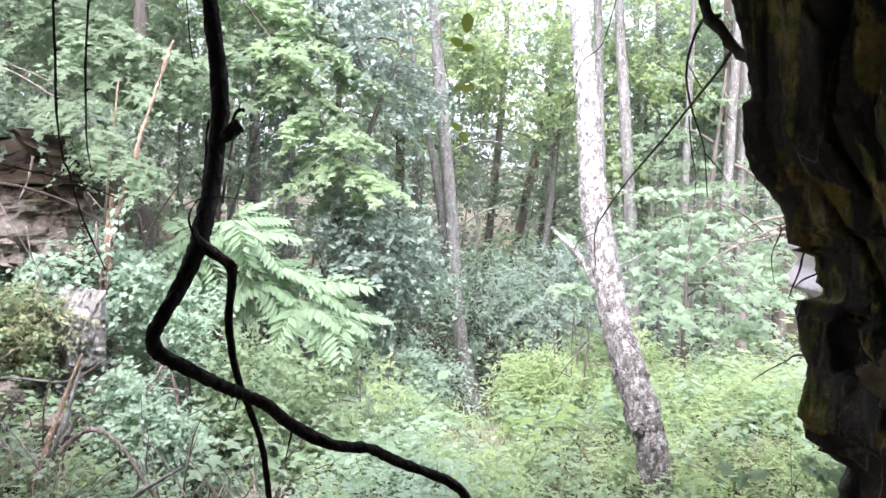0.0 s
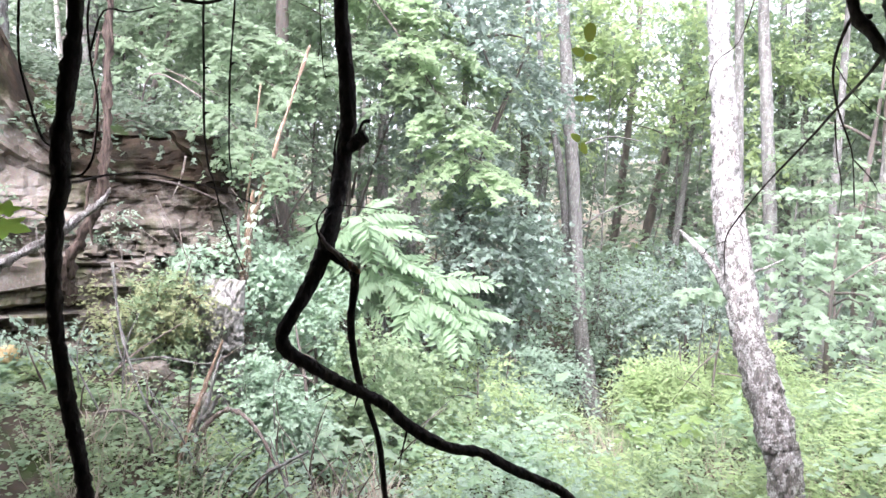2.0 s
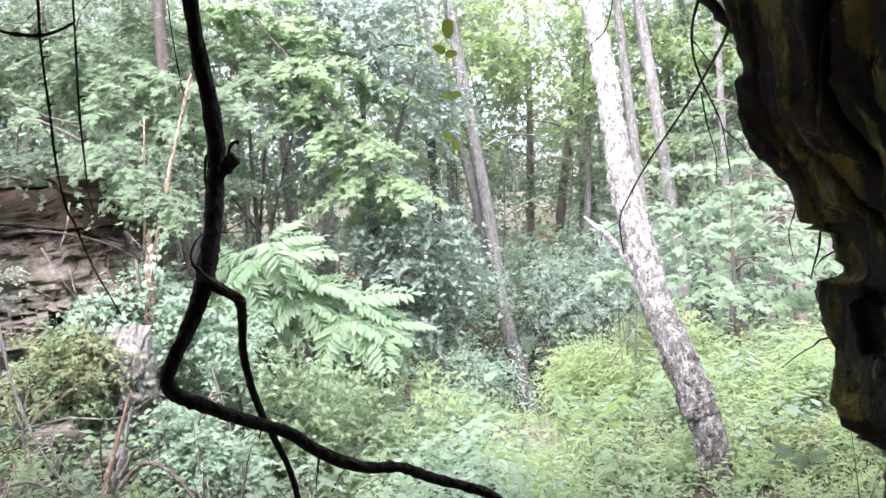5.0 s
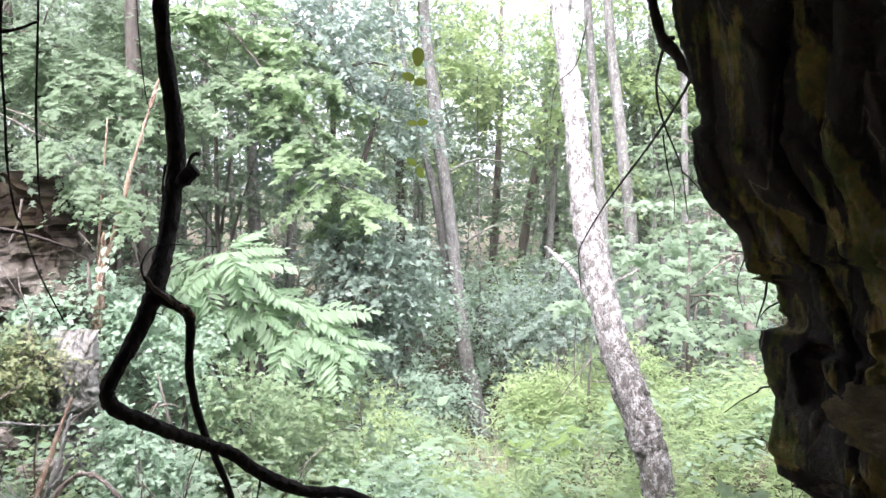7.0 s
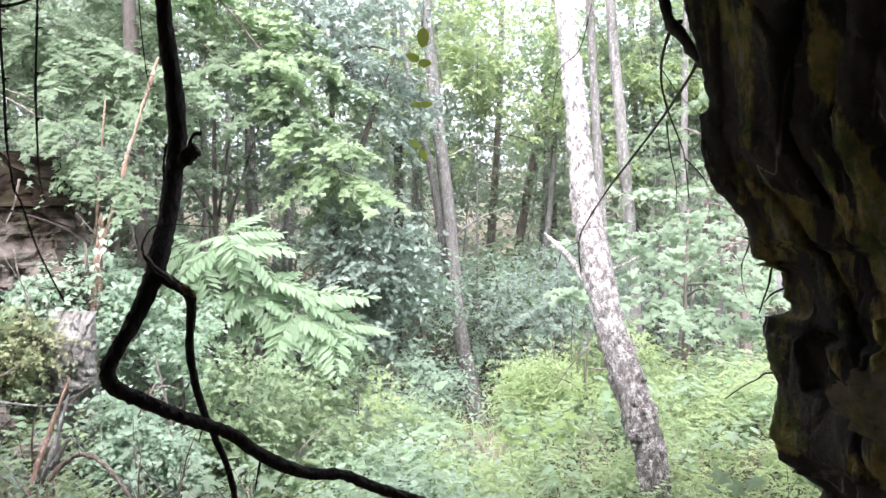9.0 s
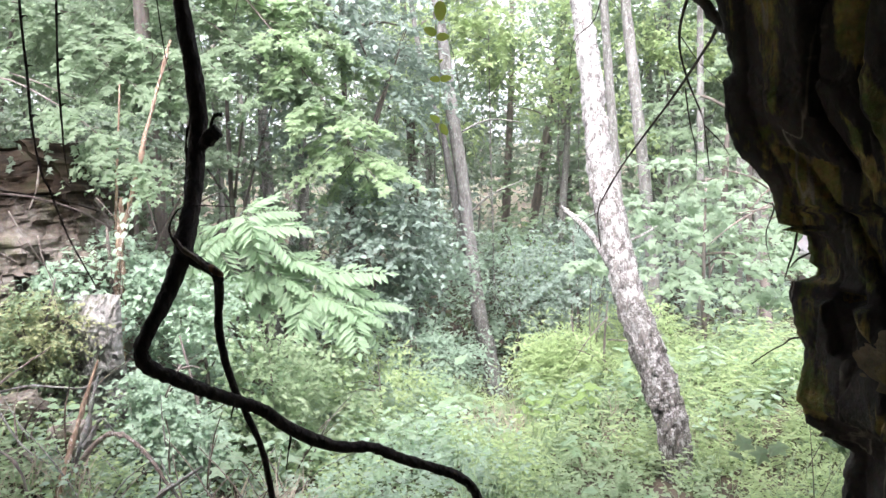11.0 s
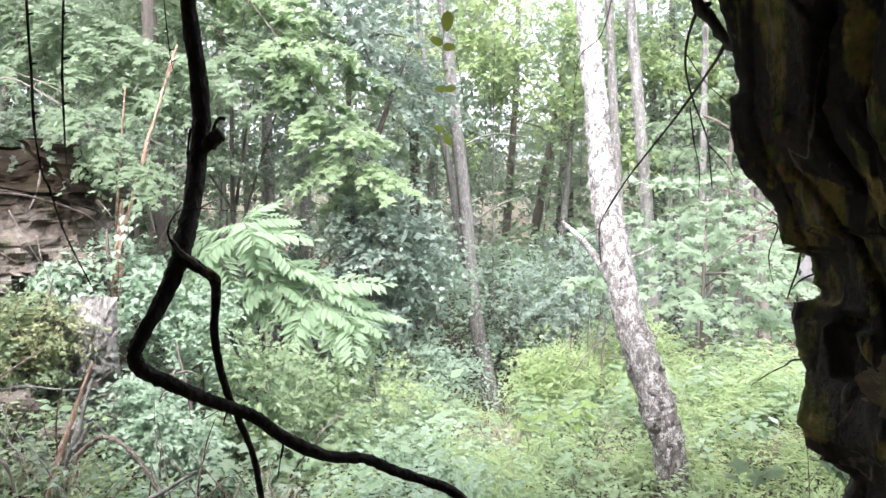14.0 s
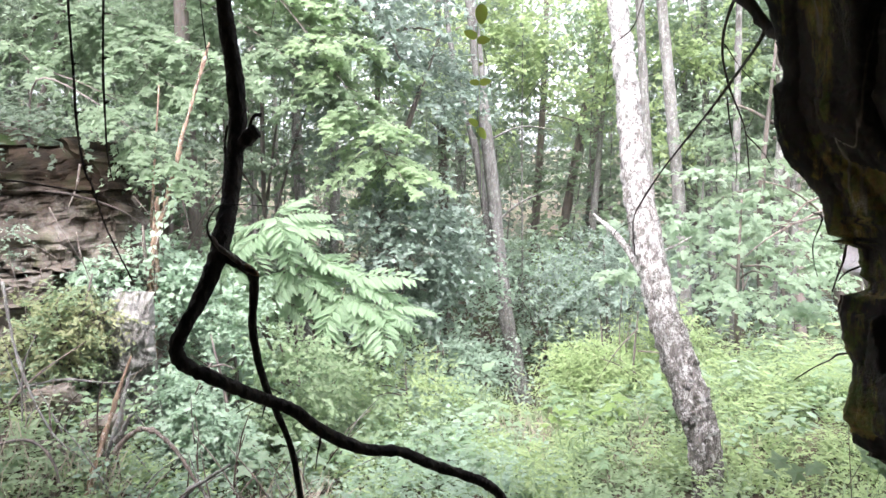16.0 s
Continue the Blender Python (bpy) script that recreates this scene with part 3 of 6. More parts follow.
def slab(x0, x1, y0, y1, z0, z1, cell, rough, seed):
    """A thick rough slab of rock with a closed surface."""
    bm = bmesh.new()
    bmesh.ops.create_cube(bm, size=1.0)
    for v in bm.verts:
        v.co = Vector((x0 + (v.co.x + 0.5) * (x1 - x0), y0 + (v.co.y + 0.5) * (y1 - y0), z0 + (v.co.z + 0.5) * (z1 - z0)))
    n = max(2, int(max(x1 - x0, y1 - y0, z1 - z0) / cell))
    bmesh.ops.subdivide_edges(bm, edges=bm.edges[:], cuts=min(n, 40), use_grid_fill=True)
    bm.normal_update()
    V = np.array([v.co + v.normal * rough * (noise.noise(v.co * 1.1 + Vector((seed, 0, 0))) + 0.5 * noise.noise(v.co * 3.1 + Vector((0, seed, 0)))) for v in bm.verts])
    F = np.array([[v.index for v in f.verts] for f in bm.faces])
    bm.free()
    return V, F


V, F = slab(-4.6, 3.6, -4.2, 2.08, 2.53, 3.3, 0.2, 0.10, 3.0)
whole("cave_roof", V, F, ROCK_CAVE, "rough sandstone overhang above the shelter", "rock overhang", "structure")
# Back and side walls are out of view, added to keep sky light out.
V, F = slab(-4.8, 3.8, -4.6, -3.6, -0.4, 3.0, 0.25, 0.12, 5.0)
whole("unseen_back_wall", V, F, ROCK_CAVE, "unseen dark back wall added to close the shelter from light", "rock wall", "structure")
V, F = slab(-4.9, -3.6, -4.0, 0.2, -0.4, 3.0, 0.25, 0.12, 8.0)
whole("unseen_side_wall", V, F, ROCK_CAVE, "unseen dark side wall added to close the shelter from light", "rock wall", "structure")


def boulder(c, r, seed, rough=0.18, bed=0.5, cuts=3, sharp=0.5, broken=0.0):
    """A weathered stone: a squarish ball, bedded and pitted."""
    bm = bmesh.new()
    bmesh.ops.create_cube(bm, size=1.0)
    bmesh.ops.subdivide_edges(bm, edges=bm.edges[:], cuts=cuts, use_grid_fill=True)
    V = []
    for v in bm.verts:
        p = np.array(v.co) * 2
        ball = p / np.linalg.norm(p)
        q = p * sharp + ball * (1 - sharp)
        k = 1 + rough * noise.noise(Vector(q * 1.3) + Vector((seed, 2, 1))) + rough * 0.5 * noise.noise(Vector(q * 3.2) + Vector((1, seed, 4)))
        k += bed * rough * noise.noise(Vector((seed, 3, q[2] * 6))) + 0.3 * rough * noise.noise(Vector(q * 7.5) + Vector((3, 1, seed)))
        if broken:
            level, crack = plates(q * 1.9, seed)
            k += broken * (level - 0.5 - 0.5 * crack)
        V.append(q * k * np.asarray(r) + np.asarray(c))
    F = np.array([[v.index for v in f.verts] for f in bm.faces])
    bm.free()
    return np.array(V), F


ledge = thing("rock_ledge", (0.80, 0.97, 1.25), "rough brown sandstone ledge projecting from the shelter wall", "rock ledge")
part("upper_slab", *boulder((0.835, 1.0, 1.348), (0.165, 0.13, 0.034), 5.3, 0.14, 0.05, 28, 0.35, 0.035), ROCK_LEDGE, ledge)
part("lower_block", *boulder((0.83, 0.995, 1.306), (0.17, 0.14, 0.046), 7.1, 0.14, 0.05, 28, 0.40, 0.035), ROCK_LEDGE, ledge)
# Added pillar; its near-white colour stands in for the bright clearing behind.
V, F = boulder((1.62, 2.4, 1.355), (0.25, 0.2, 0.15), 6.1, 0.22, 0, 12, 0.85)
low = V[:, 2] < 1.30
V[low, 2] -= (1.30 - V[low, 2]) * 22.0
V[low, 0] += 0.32 * np.minimum(1.0, (1.30 - V[low, 2]) / 0.1)
whole("bright_gap_rock", V, F, ROCK_PALE, "pale pinkish rock pillar added where a bright clearing shows through", "rock")

# ---------------------------------------------------------------- rock ledge across the hollow
cliff = thing("rock_cliff", (-3.2, 4.6, 0.0), "layered grey-brown sandstone ledge on the wooded slope", "cliff", "", "structure")
block_rng = random.Random(5)


def rock_block(length, depth, h):
    """An angular broken block, its corners knocked about."""
    bm = bmesh.new()
    bmesh.ops.create_cube(bm, size=1.0)
    for v in bm.verts:
        v.co = Vector([a * (1 + block_rng.uniform(-0.28, 0.1)) for a in v.co])
    bmesh.ops.bevel(bm, geom=bm.edges[:], offset=0.07, segments=1, affect="EDGES")
    bmesh.ops.triangulate(bm, faces=bm.faces[:])
    bmesh.ops.subdivide_edges(bm, edges=[e for e in bm.edges if e.calc_length() > 0.5], cuts=1)
    bmesh.ops.triangulate(bm, faces=bm.faces[:])
    V = np.array([v.co + Vector((0.06 * noise.noise(v.co * 3 + Vector((length * 40, 0, h * 30))), 0.1 * noise.noise(v.co * 3 + Vector((0, length * 50, 1))), 0.08 * noise.noise(v.co * 4 + Vector((1, h * 90, 0))))) for v in bm.verts])
    F = np.array([[v.index for v in f.verts] for f in bm.faces])
    bm.free()
    return V * np.array([length, depth, h]), F


def jointed(y, z, thick, long, seed):
    """Bedded rock cut by upright joints: the level of the block here, and how deep its nearest crack is."""
    bed = math.floor(z / thick)
    h = z / thick - bed
    shift = noise.cell(Vector((bed, seed, 0.5)))
    w = long * (0.6 + 0.9 * noise.cell(Vector((bed, seed, 7.5))))
    col = math.floor(y / w + shift)
    f = y / w + shift - col
    level = noise.cell(Vector((bed, col, seed)))
    gap = min(min(h, 1 - h) * thick, min(f, 1 - f) * w)
    return level, max(0.0, 1 - gap / 0.016)


def cliff_face():
    """The broken, massive rock face along the foot line, with one undercut bed."""
    ys = np.linspace(2.0, 6.6, 270)
    zs = np.linspace(-0.3, 2.06, 140)
    lean_z, lean = [-0.3, 0.35, 0.62, 1.0, 1.35, 1.5, 1.7, 1.9, 2.1], [0.0, 0.02, 0.0, 0.06, 0.10, 0.17, 0.24, 0.36, 0.56]
    V = np.zeros((len(zs), len(ys), 3))
    for i, z in enumerate(zs):
        for j, y in enumerate(ys):
            zz = z + 0.12 * noise.noise(Vector((y * 0.9, 0.3, z * 0.6))) + 0.035 * noise.noise(Vector((y * 3.1, 1.3, 2 * z)))
            wy = y + 0.10 * noise.noise(Vector((2 * z, 0.7, y)))
            d = np.interp(zz, lean_z, lean)
            bed = math.floor(zz / 0.27)
            side = 0.5 * noise.cell(Vector((bed, 3.3, 1.1)))
            big, c1 = jointed(wy + 0.12 * side, zz + 0.03 * noise.noise(Vector((y * 7, 2.2, z * 3))), 0.21, 0.42, 3.5)
            low, c2 = jointed(wy + 0.05 * noise.noise(Vector((5 * z, 1.1, 4 * y))), zz + 0.015 * noise.noise(Vector((y * 12, 1.2, z * 5))), 0.072, 0.17, 8.5)
            upper = 1 - 0.55 * float(step((z - 1.05) / 0.3))
            d += (0.11 * (big - 0.4) + 0.03 * low + 0.03 * c1 + 0.009 * c2) * upper
            d += (1 - upper) * (0.16 * noise.noise(Vector((y * 3.1, 6.0, z * 4.6))) + 0.08 * noise.noise(Vector((y * 8, 3.0, z * 13))) + 0.035 * noise.noise(Vector((y * 21, 4.0, z * 30))))
            d += 0.08 * noise.noise(Vector((y * 1.3, 2.0, z * 1.1))) + 0.025 * noise.noise(Vector((y * 6, 5.0, z * 7))) + 0.010 * noise.noise(Vector((y * 19, 1.0, z * 22)))
            slot = max(0.0, 1 - abs(zz - 0.70) / 0.045) * float(step((4.45 - y) / 0.12)) * (0.6 + 0.8 * noise.noise(Vector((y * 2.3, 7, 0))))
            d += 0.20 * min(1.0, 2.5 * max(0.0, slot))
            slot = max(0.0, 1 - abs(zz - 0.99) / 0.03) * float(step((4.5 - y) / 0.12)) * (0.5 + 0.9 * noise.noise(Vector((y * 2.9, 3, 5))))
            d += 0.14 * min(1.0, 2.5 * max(0.0, slot))
            foot = -0.12 * max(0.0, 0.6 - z)
            nx, ny = (0.58, -0.81) if y < 5.0 else (0.95, 0.31)
            x = float(cliff_edge(np.array(y))) - 0.1
            lift = float(step((z - 1.5) / 0.5)) * (0.20 * noise.noise(Vector((y * 1.4, 9.0, 0))) + 0.06 * noise.noise(Vector((y * 6, 4.0, 0))) + 0.75 * float(step((4.3 - y) / 0.32)))
            V[i, j] = (x - nx * (d + foot), y - ny * (d + foot), z + lift)
    n = len(ys)
    q = (np.arange(len(zs) - 1)[:, None] * n + np.arange(n - 1)).ravel()
    F = np.stack([q, q + 1, q + n + 1, q + n], 1)
    mid = V.reshape(-1, 3)[F].mean(1)
    ragged = np.array([0.22 * noise.noise(Vector((p[1] * 3.0, 1.0, p[2] * 3.5))) + 0.16 * noise.noise(Vector((p[1] * 15, 1.0, p[2] * 17))) + 0.10 * noise.noise(Vector((p[1] * 50, 1.0, p[2] * 50))) for p in mid])
    top = (mid[:, 2] + ragged > 1.34 + 6.0 * (4.5 - np.clip(mid[:, 1], 0, 4.5))) | ((mid[:, 2] + ragged > 1.58) & (mid[:, 1] > 4.34)) | (mid[:, 2] + ragged > 2.3)
    return V.reshape(-1, 3), F, top


def shaded_earth_bank(m):
    """Brown earth and painted brow shade over the upper rock, to a ragged line."""
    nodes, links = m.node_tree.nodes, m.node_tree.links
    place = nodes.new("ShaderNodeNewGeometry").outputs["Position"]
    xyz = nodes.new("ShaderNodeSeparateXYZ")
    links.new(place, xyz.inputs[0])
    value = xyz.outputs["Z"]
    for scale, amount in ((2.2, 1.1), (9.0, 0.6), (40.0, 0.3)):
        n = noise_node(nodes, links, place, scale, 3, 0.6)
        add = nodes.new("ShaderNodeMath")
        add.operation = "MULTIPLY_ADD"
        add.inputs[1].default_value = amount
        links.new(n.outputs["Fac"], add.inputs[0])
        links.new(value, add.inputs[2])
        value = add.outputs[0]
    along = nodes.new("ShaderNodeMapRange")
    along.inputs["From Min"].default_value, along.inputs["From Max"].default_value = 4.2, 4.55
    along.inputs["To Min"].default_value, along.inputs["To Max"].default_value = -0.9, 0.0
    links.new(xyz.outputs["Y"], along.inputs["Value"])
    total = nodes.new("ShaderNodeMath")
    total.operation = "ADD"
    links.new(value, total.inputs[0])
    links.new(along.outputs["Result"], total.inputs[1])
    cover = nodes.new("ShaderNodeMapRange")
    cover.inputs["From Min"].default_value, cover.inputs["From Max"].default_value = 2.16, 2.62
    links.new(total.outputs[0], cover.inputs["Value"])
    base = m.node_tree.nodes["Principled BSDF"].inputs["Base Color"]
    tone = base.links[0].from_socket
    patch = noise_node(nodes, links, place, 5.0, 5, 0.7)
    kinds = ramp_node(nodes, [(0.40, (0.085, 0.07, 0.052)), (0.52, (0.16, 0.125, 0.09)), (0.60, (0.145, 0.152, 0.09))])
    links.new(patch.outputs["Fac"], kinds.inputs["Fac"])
    darkened = mixed(nodes, links, 1.0, tone, kinds.outputs["Color"], "MULTIPLY")
    links.new(mixed(nodes, links, cover.outputs["Result"], tone, darkened), base)


shaded_earth_bank(ROCK_CLIFF)
V, F, top = cliff_face()
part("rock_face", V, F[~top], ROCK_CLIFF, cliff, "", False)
part("upper_bank", V, F[top], ROCK_CLIFF, cliff, "dark rock and soil with shade painted under the brow", False)
for k in range(9):
    ym = block_rng.uniform(3.0, 5.0)
    z = block_rng.uniform(0.05, 1.3)
    size = block_rng.uniform(0.10, 0.30)
    V, F = rock_block(size * block_rng.uniform(1.2, 2.2), size * 1.2, size * block_rng.uniform(0.4, 0.8))
    turn = math.atan2(1.0, 1.4) + block_rng.uniform(-0.5, 0.5)
    tip = block_rng.uniform(-0.25, 0.25)
    c, s = math.cos(turn), math.sin(turn)
    V = V @ np.array([[math.cos(tip), 0, math.sin(tip)], [0, 1, 0], [-math.sin(tip), 0, math.cos(tip)]])
    V = V @ np.array([[c, s, 0], [-s, c, 0], [0, 0, 1]]) + np.array([float(cliff_edge(np.array(ym))) - 0.17 + block_rng.uniform(-0.06, 0.05), ym, z])
    part("block", V, F, ROCK_CLIFF, cliff, "", False)


def buttress():
    """A fractured rock knob at the end of the face: tilted facets with cracks between, undercut below."""
    S, Z = np.linspace(0, 1, 84), np.linspace(-0.1, 0.98, 130)
    r = np.random.default_rng(17)
    seeds = np.stack([r.uniform(-0.05, 0.5, 40), r.uniform(-0.1, 1.0, 40)], 1)
    level, tip = r.uniform(size=40), r.normal(size=(40, 2)) * 0.12
    V = np.zeros((len(Z), len(S), 3))
    for i, z in enumerate(Z):
        for j, s in enumerate(S):
            p = np.array([0.45 * s + 0.02 * noise.noise(Vector((8 * s, 9 * z, 1))) + 0.008 * noise.noise(Vector((25 * s, 28 * z, 1))), z + 0.02 * noise.noise(Vector((8 * s, 9 * z, 5))) + 0.008 * noise.noise(Vector((25 * s, 28 * z, 7)))])
            away = np.hypot(*((p - seeds) * (1.0, 0.8)).T)
            c, e = np.argsort(away)[:2]
            crack = max(0.0, 1 - (away[e] - away[c]) / 0.012)
            chip = max(0.0, noise.noise(Vector((11 * s, 12 * z, 8))) - 0.1)
            d = 0.06 * level[c] + tip[c] @ (p - seeds[c]) + 0.03 * crack * max(0.0, 0.3 + noise.noise(Vector((7 * s, 9 * z, 6)))) + 0.05 * chip + 0.012 * noise.noise(Vector((22 * s, 40 * z, 3)))
            top = 0.52 + 0.55 * s + 0.12 * noise.noise(Vector((3 * s, 5, 1)))
            d += 0.30 * max(0.0, 0.45 - s) + 0.5 * max(0.0, s - 0.93) + 0.8 * max(0.0, z - top + 0.1 * s)
            d += 0.07 * float(step((0.37 + 0.15 * s + 0.02 * noise.noise(Vector((9 * s, 2, 2))) - z) / 0.012))
            V[i, j] = (-2.56 + 0.42 * s - 0.3 * d, 4.34 + 0.10 * s + 0.95 * d, z)
    n = len(S)
    q = (np.arange(len(Z) - 1)[:, None] * n + np.arange(n - 1)).ravel()
    return V.reshape(-1, 3), np.stack([q, q + 1, q + n + 1, q + n], 1)


part("buttress", *buttress(), ROCK_PALE_GREY, cliff, "pale lichen-covered rock", False)
for x, y, z, w, h in ((-2.60, 4.02, 0.42, 0.22, 0.10), (-2.24, 3.93, 0.27, 0.18, 0.09)):
    V, F = boulder((x, y, z - 0.06), (w * 0.55, 0.13, h), x, 0.3, 0.1, 12, 0.6)
    whole("stone", V, F, ROCK_CLIFF, "grey boulder half sunk in the undergrowth", "stone", "", False, "loose stones")
stone_rng = random.Random(8)
for k in range(12):
    y = stone_rng.uniform(3.4, 4.9)
    x = float(cliff_edge(np.array(y))) + stone_rng.uniform(0.05, 0.55)
    size = stone_rng.uniform(0.08, 0.2)
    V, F = rock_block(size * 1.5, size, size * 0.7)
    V = V + np.array([x, y, float(ground_z(x, y)) + size * 0.25])
    whole("stone", V, F, ROCK_CLIFF, "loose angular sandstone block below the ledge", "stone", "", False, "loose stones")
V, F = boulder((-3.27, 3.60, 0.56), (0.062, 0.055, 0.055), 2.0, 0.2, 0, 8, 0.3)
FUNGUS = rock_material("yellow_fungus", (0.42, 0.29, 0.13), (0.56, 0.42, 0.22), (0.68, 0.55, 0.34), None, 0, 30.0, 1.0, 0.6, 0.3)
whole("fungus", V, F, FUNGUS, "small yellow-orange fungus on the rock ledge", "fungus")

# ---------------------------------------------------------------- hanging vines at the shelter mouth
vine = thing("hanging_vine", (-0.669, 1.85, 2.55), "thick dark woody vine hanging with a sharp bend", "vine")
MAIN = [(-0.669, 1.85, 2.56), (-0.669, 1.837, 2.36), (-0.669, 1.827, 2.213), (-0.647, 1.796, 2.06), (-0.626, 1.778, 1.942), (-0.608, 1.75, 1.824), (-0.606, 1.712, 1.708), (-0.604, 1.665, 1.609), (-0.602, 1.598, 1.516), (-0.606, 1.564, 1.459), (-0.626, 1.518, 1.381), (-0.649, 1.484, 1.323), (-0.668, 1.471, 1.276), (-0.654, 1.478, 1.236), (-0.605, 1.515, 1.195), (-0.562, 1.572, 1.15), (-0.514, 1.63, 1.108), (-0.456, 1.667, 1.068), (-0.402, 1.703, 1.008), (-0.304, 1.758, 0.94), (-0.206, 1.816, 0.909), (-0.126, 1.872, 0.852), (-0.031, 1.929, 0.796), (0.027, 1.946, 0.765), (0.077, 1.963, 0.71), (0.111, 1.964, 0.588), (0.16, 1.98, 0.25), (0.2, 2.0, -0.15)]
part("stem", *tube(MAIN, [0.0202, 0.0202, 0.0202, 0.0207, 0.0212, 0.0216, 0.0221, 0.0212, 0.023, 0.0184, 0.0161, 0.0161, 0.0166, 0.0156, 0.0152, 0.0152, 0.0152, 0.0156, 0.0147, 0.0143, 0.0143, 0.0143, 0.0143, 0.0138, 0.0138, 0.0129], 16, 0.062, 7, 3), BARK_VINE, vine)
SIDE = [(-0.602, 1.57, 1.478), (-0.568, 1.574, 1.458), (-0.533, 1.592, 1.426), (-0.534, 1.609, 1.381), (-0.545, 1.623, 1.297), (-0.542, 1.647, 1.209), (-0.53, 1.68, 1.115), (-0.507, 1.695, 1.045), (-0.481, 1.709, 0.959), (-0.469, 1.714, 0.882), (-0.46, 1.719, 0.805), (-0.448, 1.72, 0.683), (-0.43, 1.72, 0.3), (-0.42, 1.72, -0.1)]
part("side_stem", *tube(SIDE, [0.016, 0.013, 0.011, 0.010, 0.009, 0.009, 0.008, 0.008, 0.008, 0.007, 0.007], 10, 0.06, 5, 4), BARK_VINE, vine)
part("broken_stub", *tube([(-0.605, 1.712, 1.722), (-0.583, 1.708, 1.742), (-0.560, 1.705, 1.764), (-0.545, 1.705, 1.774)], [0.012, 0.017, 0.021, 0.017], 9, 0.1, 4, 5), BARK_VINE, vine)
part("hook", *tube([(-0.566, 1.705, 1.765), (-0.563, 1.707, 1.788), (-0.556, 1.709, 1.806), (-0.545, 1.709, 1.812), (-0.536, 1.709, 1.810)], [0.006, 0.004, 0.004, 0.005, 0.006], 7, 0.12, 4, 6), BARK_VINE, vine)
part("tendril", *tube([(-0.593, 1.545, 1.48), (-0.606, 1.519, 1.527), (-0.603, 1.521, 1.558), (-0.582, 1.533, 1.587), (-0.541, 1.563, 1.589), (-0.472, 1.623, 1.582)], [0.004, 0.0024, 0.0016, 0.0013, 0.001], 6, 0.1, 4, 7), BARK_VINE, vine)
part("tendril", *tube([(-0.606, 1.53, 1.52), (-0.585, 1.535, 1.49), (-0.556, 1.55, 1.462), (-0.535, 1.575, 1.43)], [0.004, 0.006, 0.007, 0.004], 7, 0.15, 4, 8), BARK_DEAD, vine, "frayed paler strip of bark")
TORN_WOOD = bark_material("torn_wood", (0.09, 0.045, 0.02), (0.34, 0.19, 0.09), None, 0, 60, 0.8, 0.8)
part("torn_end", *tube([(-0.545, 1.57, 1.446), (-0.524, 1.572, 1.434), (-0.512, 1.575, 1.422)], [0.007, 0.009, 0.004], 7, 0.2, 4, 12), TORN_WOOD, vine, "torn orange-brown wood")
part("loose_bark", *tube([(-0.632, 1.738, 1.79), (-0.637, 1.73, 1.74), (-0.634, 1.72, 1.69), (-0.634, 1.70, 1.65)], [0.002, 0.004, 0.004, 0.002], 6, 0.2, 4, 9), BARK_VINE, vine)
part("rootlet", *tube([(-0.40, 1.70, 1.005), (-0.405, 1.705, 0.975), (-0.412, 1.705, 0.94), (-0.418, 1.705, 0.90)], [0.004, 0.003, 0.002, 0.001], 6, 0.15, 4, 10), BARK_VINE, vine)
part("rootlet", *tube([(-0.518, 1.63, 1.10), (-0.525, 1.632, 1.085), (-0.53, 1.632, 1.065)], [0.003, 0.002, 0.001], 6, 0.15, 4, 11), BARK_VINE, vine)

vine2 = thing("hanging_vine", (-0.996, 1.22, 2.55), "straight dark woody vine with thin side twigs", "vine")
LEFT = [(-0.996, 1.22, 2.56), (-0.996, 1.2, 2.182), (-0.996, 1.188, 2.031), (-0.988, 1.168, 1.9), (-0.988, 1.149, 1.792), (-0.987, 1.13, 1.686), (-0.974, 1.116, 1.613), (-0.98, 1.109, 1.54), (-0.985, 1.111, 1.456), (-0.98, 1.107, 1.392), (-0.976, 1.111, 1.316), (-0.965, 1.116, 1.239), (-0.958, 1.122, 1.171), (-0.94, 1.119, 1.106), (-0.926, 1.117, 1.052), (-0.907, 1.11, 0.944), (-0.88, 1.1, 0.5), (-0.86, 1.1, -0.05)]
part("stem", *tube(LEFT, [0.015, 0.0145, 0.0145, 0.016, 0.017, 0.018, 0.015, 0.014, 0.0145, 0.013, 0.015, 0.015, 0.0145, 0.0145, 0.015, 0.015], 14, 0.08, 7, 13), BARK_VINE, vine2)
part("twig", *tube([(-0.99, 1.129, 1.681), (-1.044, 1.153, 1.7), (-1.122, 1.201, 1.806), (-1.18, 1.251, 1.895), (-1.226, 1.309, 2.062), (-1.225, 1.319, 2.3), (-1.22, 1.32, 2.56)], [0.003, 0.0028, 0.0028, 0.003], 6, 0.08, 4, 14), BARK_VINE, vine2)
part("twig", *tube([(-0.974, 1.116, 1.618), (-0.971, 1.157, 1.617), (-0.979, 1.259, 1.634), (-0.954, 1.365, 1.643), (-0.93, 1.469, 1.632), (-0.884, 1.575, 1.614), (-0.83, 1.66, 1.58)], [0.003, 0.0025, 0.002, 0.0015], 6, 0.08, 4, 15), BARK_VINE, vine2)
part("twig", *tube([(-0.968, 1.117, 1.623), (-0.928, 1.114, 1.632), (-0.909, 1.12, 1.672), (-0.901, 1.119, 1.764), (-0.917, 1.122, 1.836), (-0.93, 1.128, 1.929), (-0.923, 1.139, 2.051), (-0.92, 1.15, 2.56)], [0.002, 0.002, 0.002, 0.0025], 6, 0.08, 4, 16), BARK_VINE, vine2)
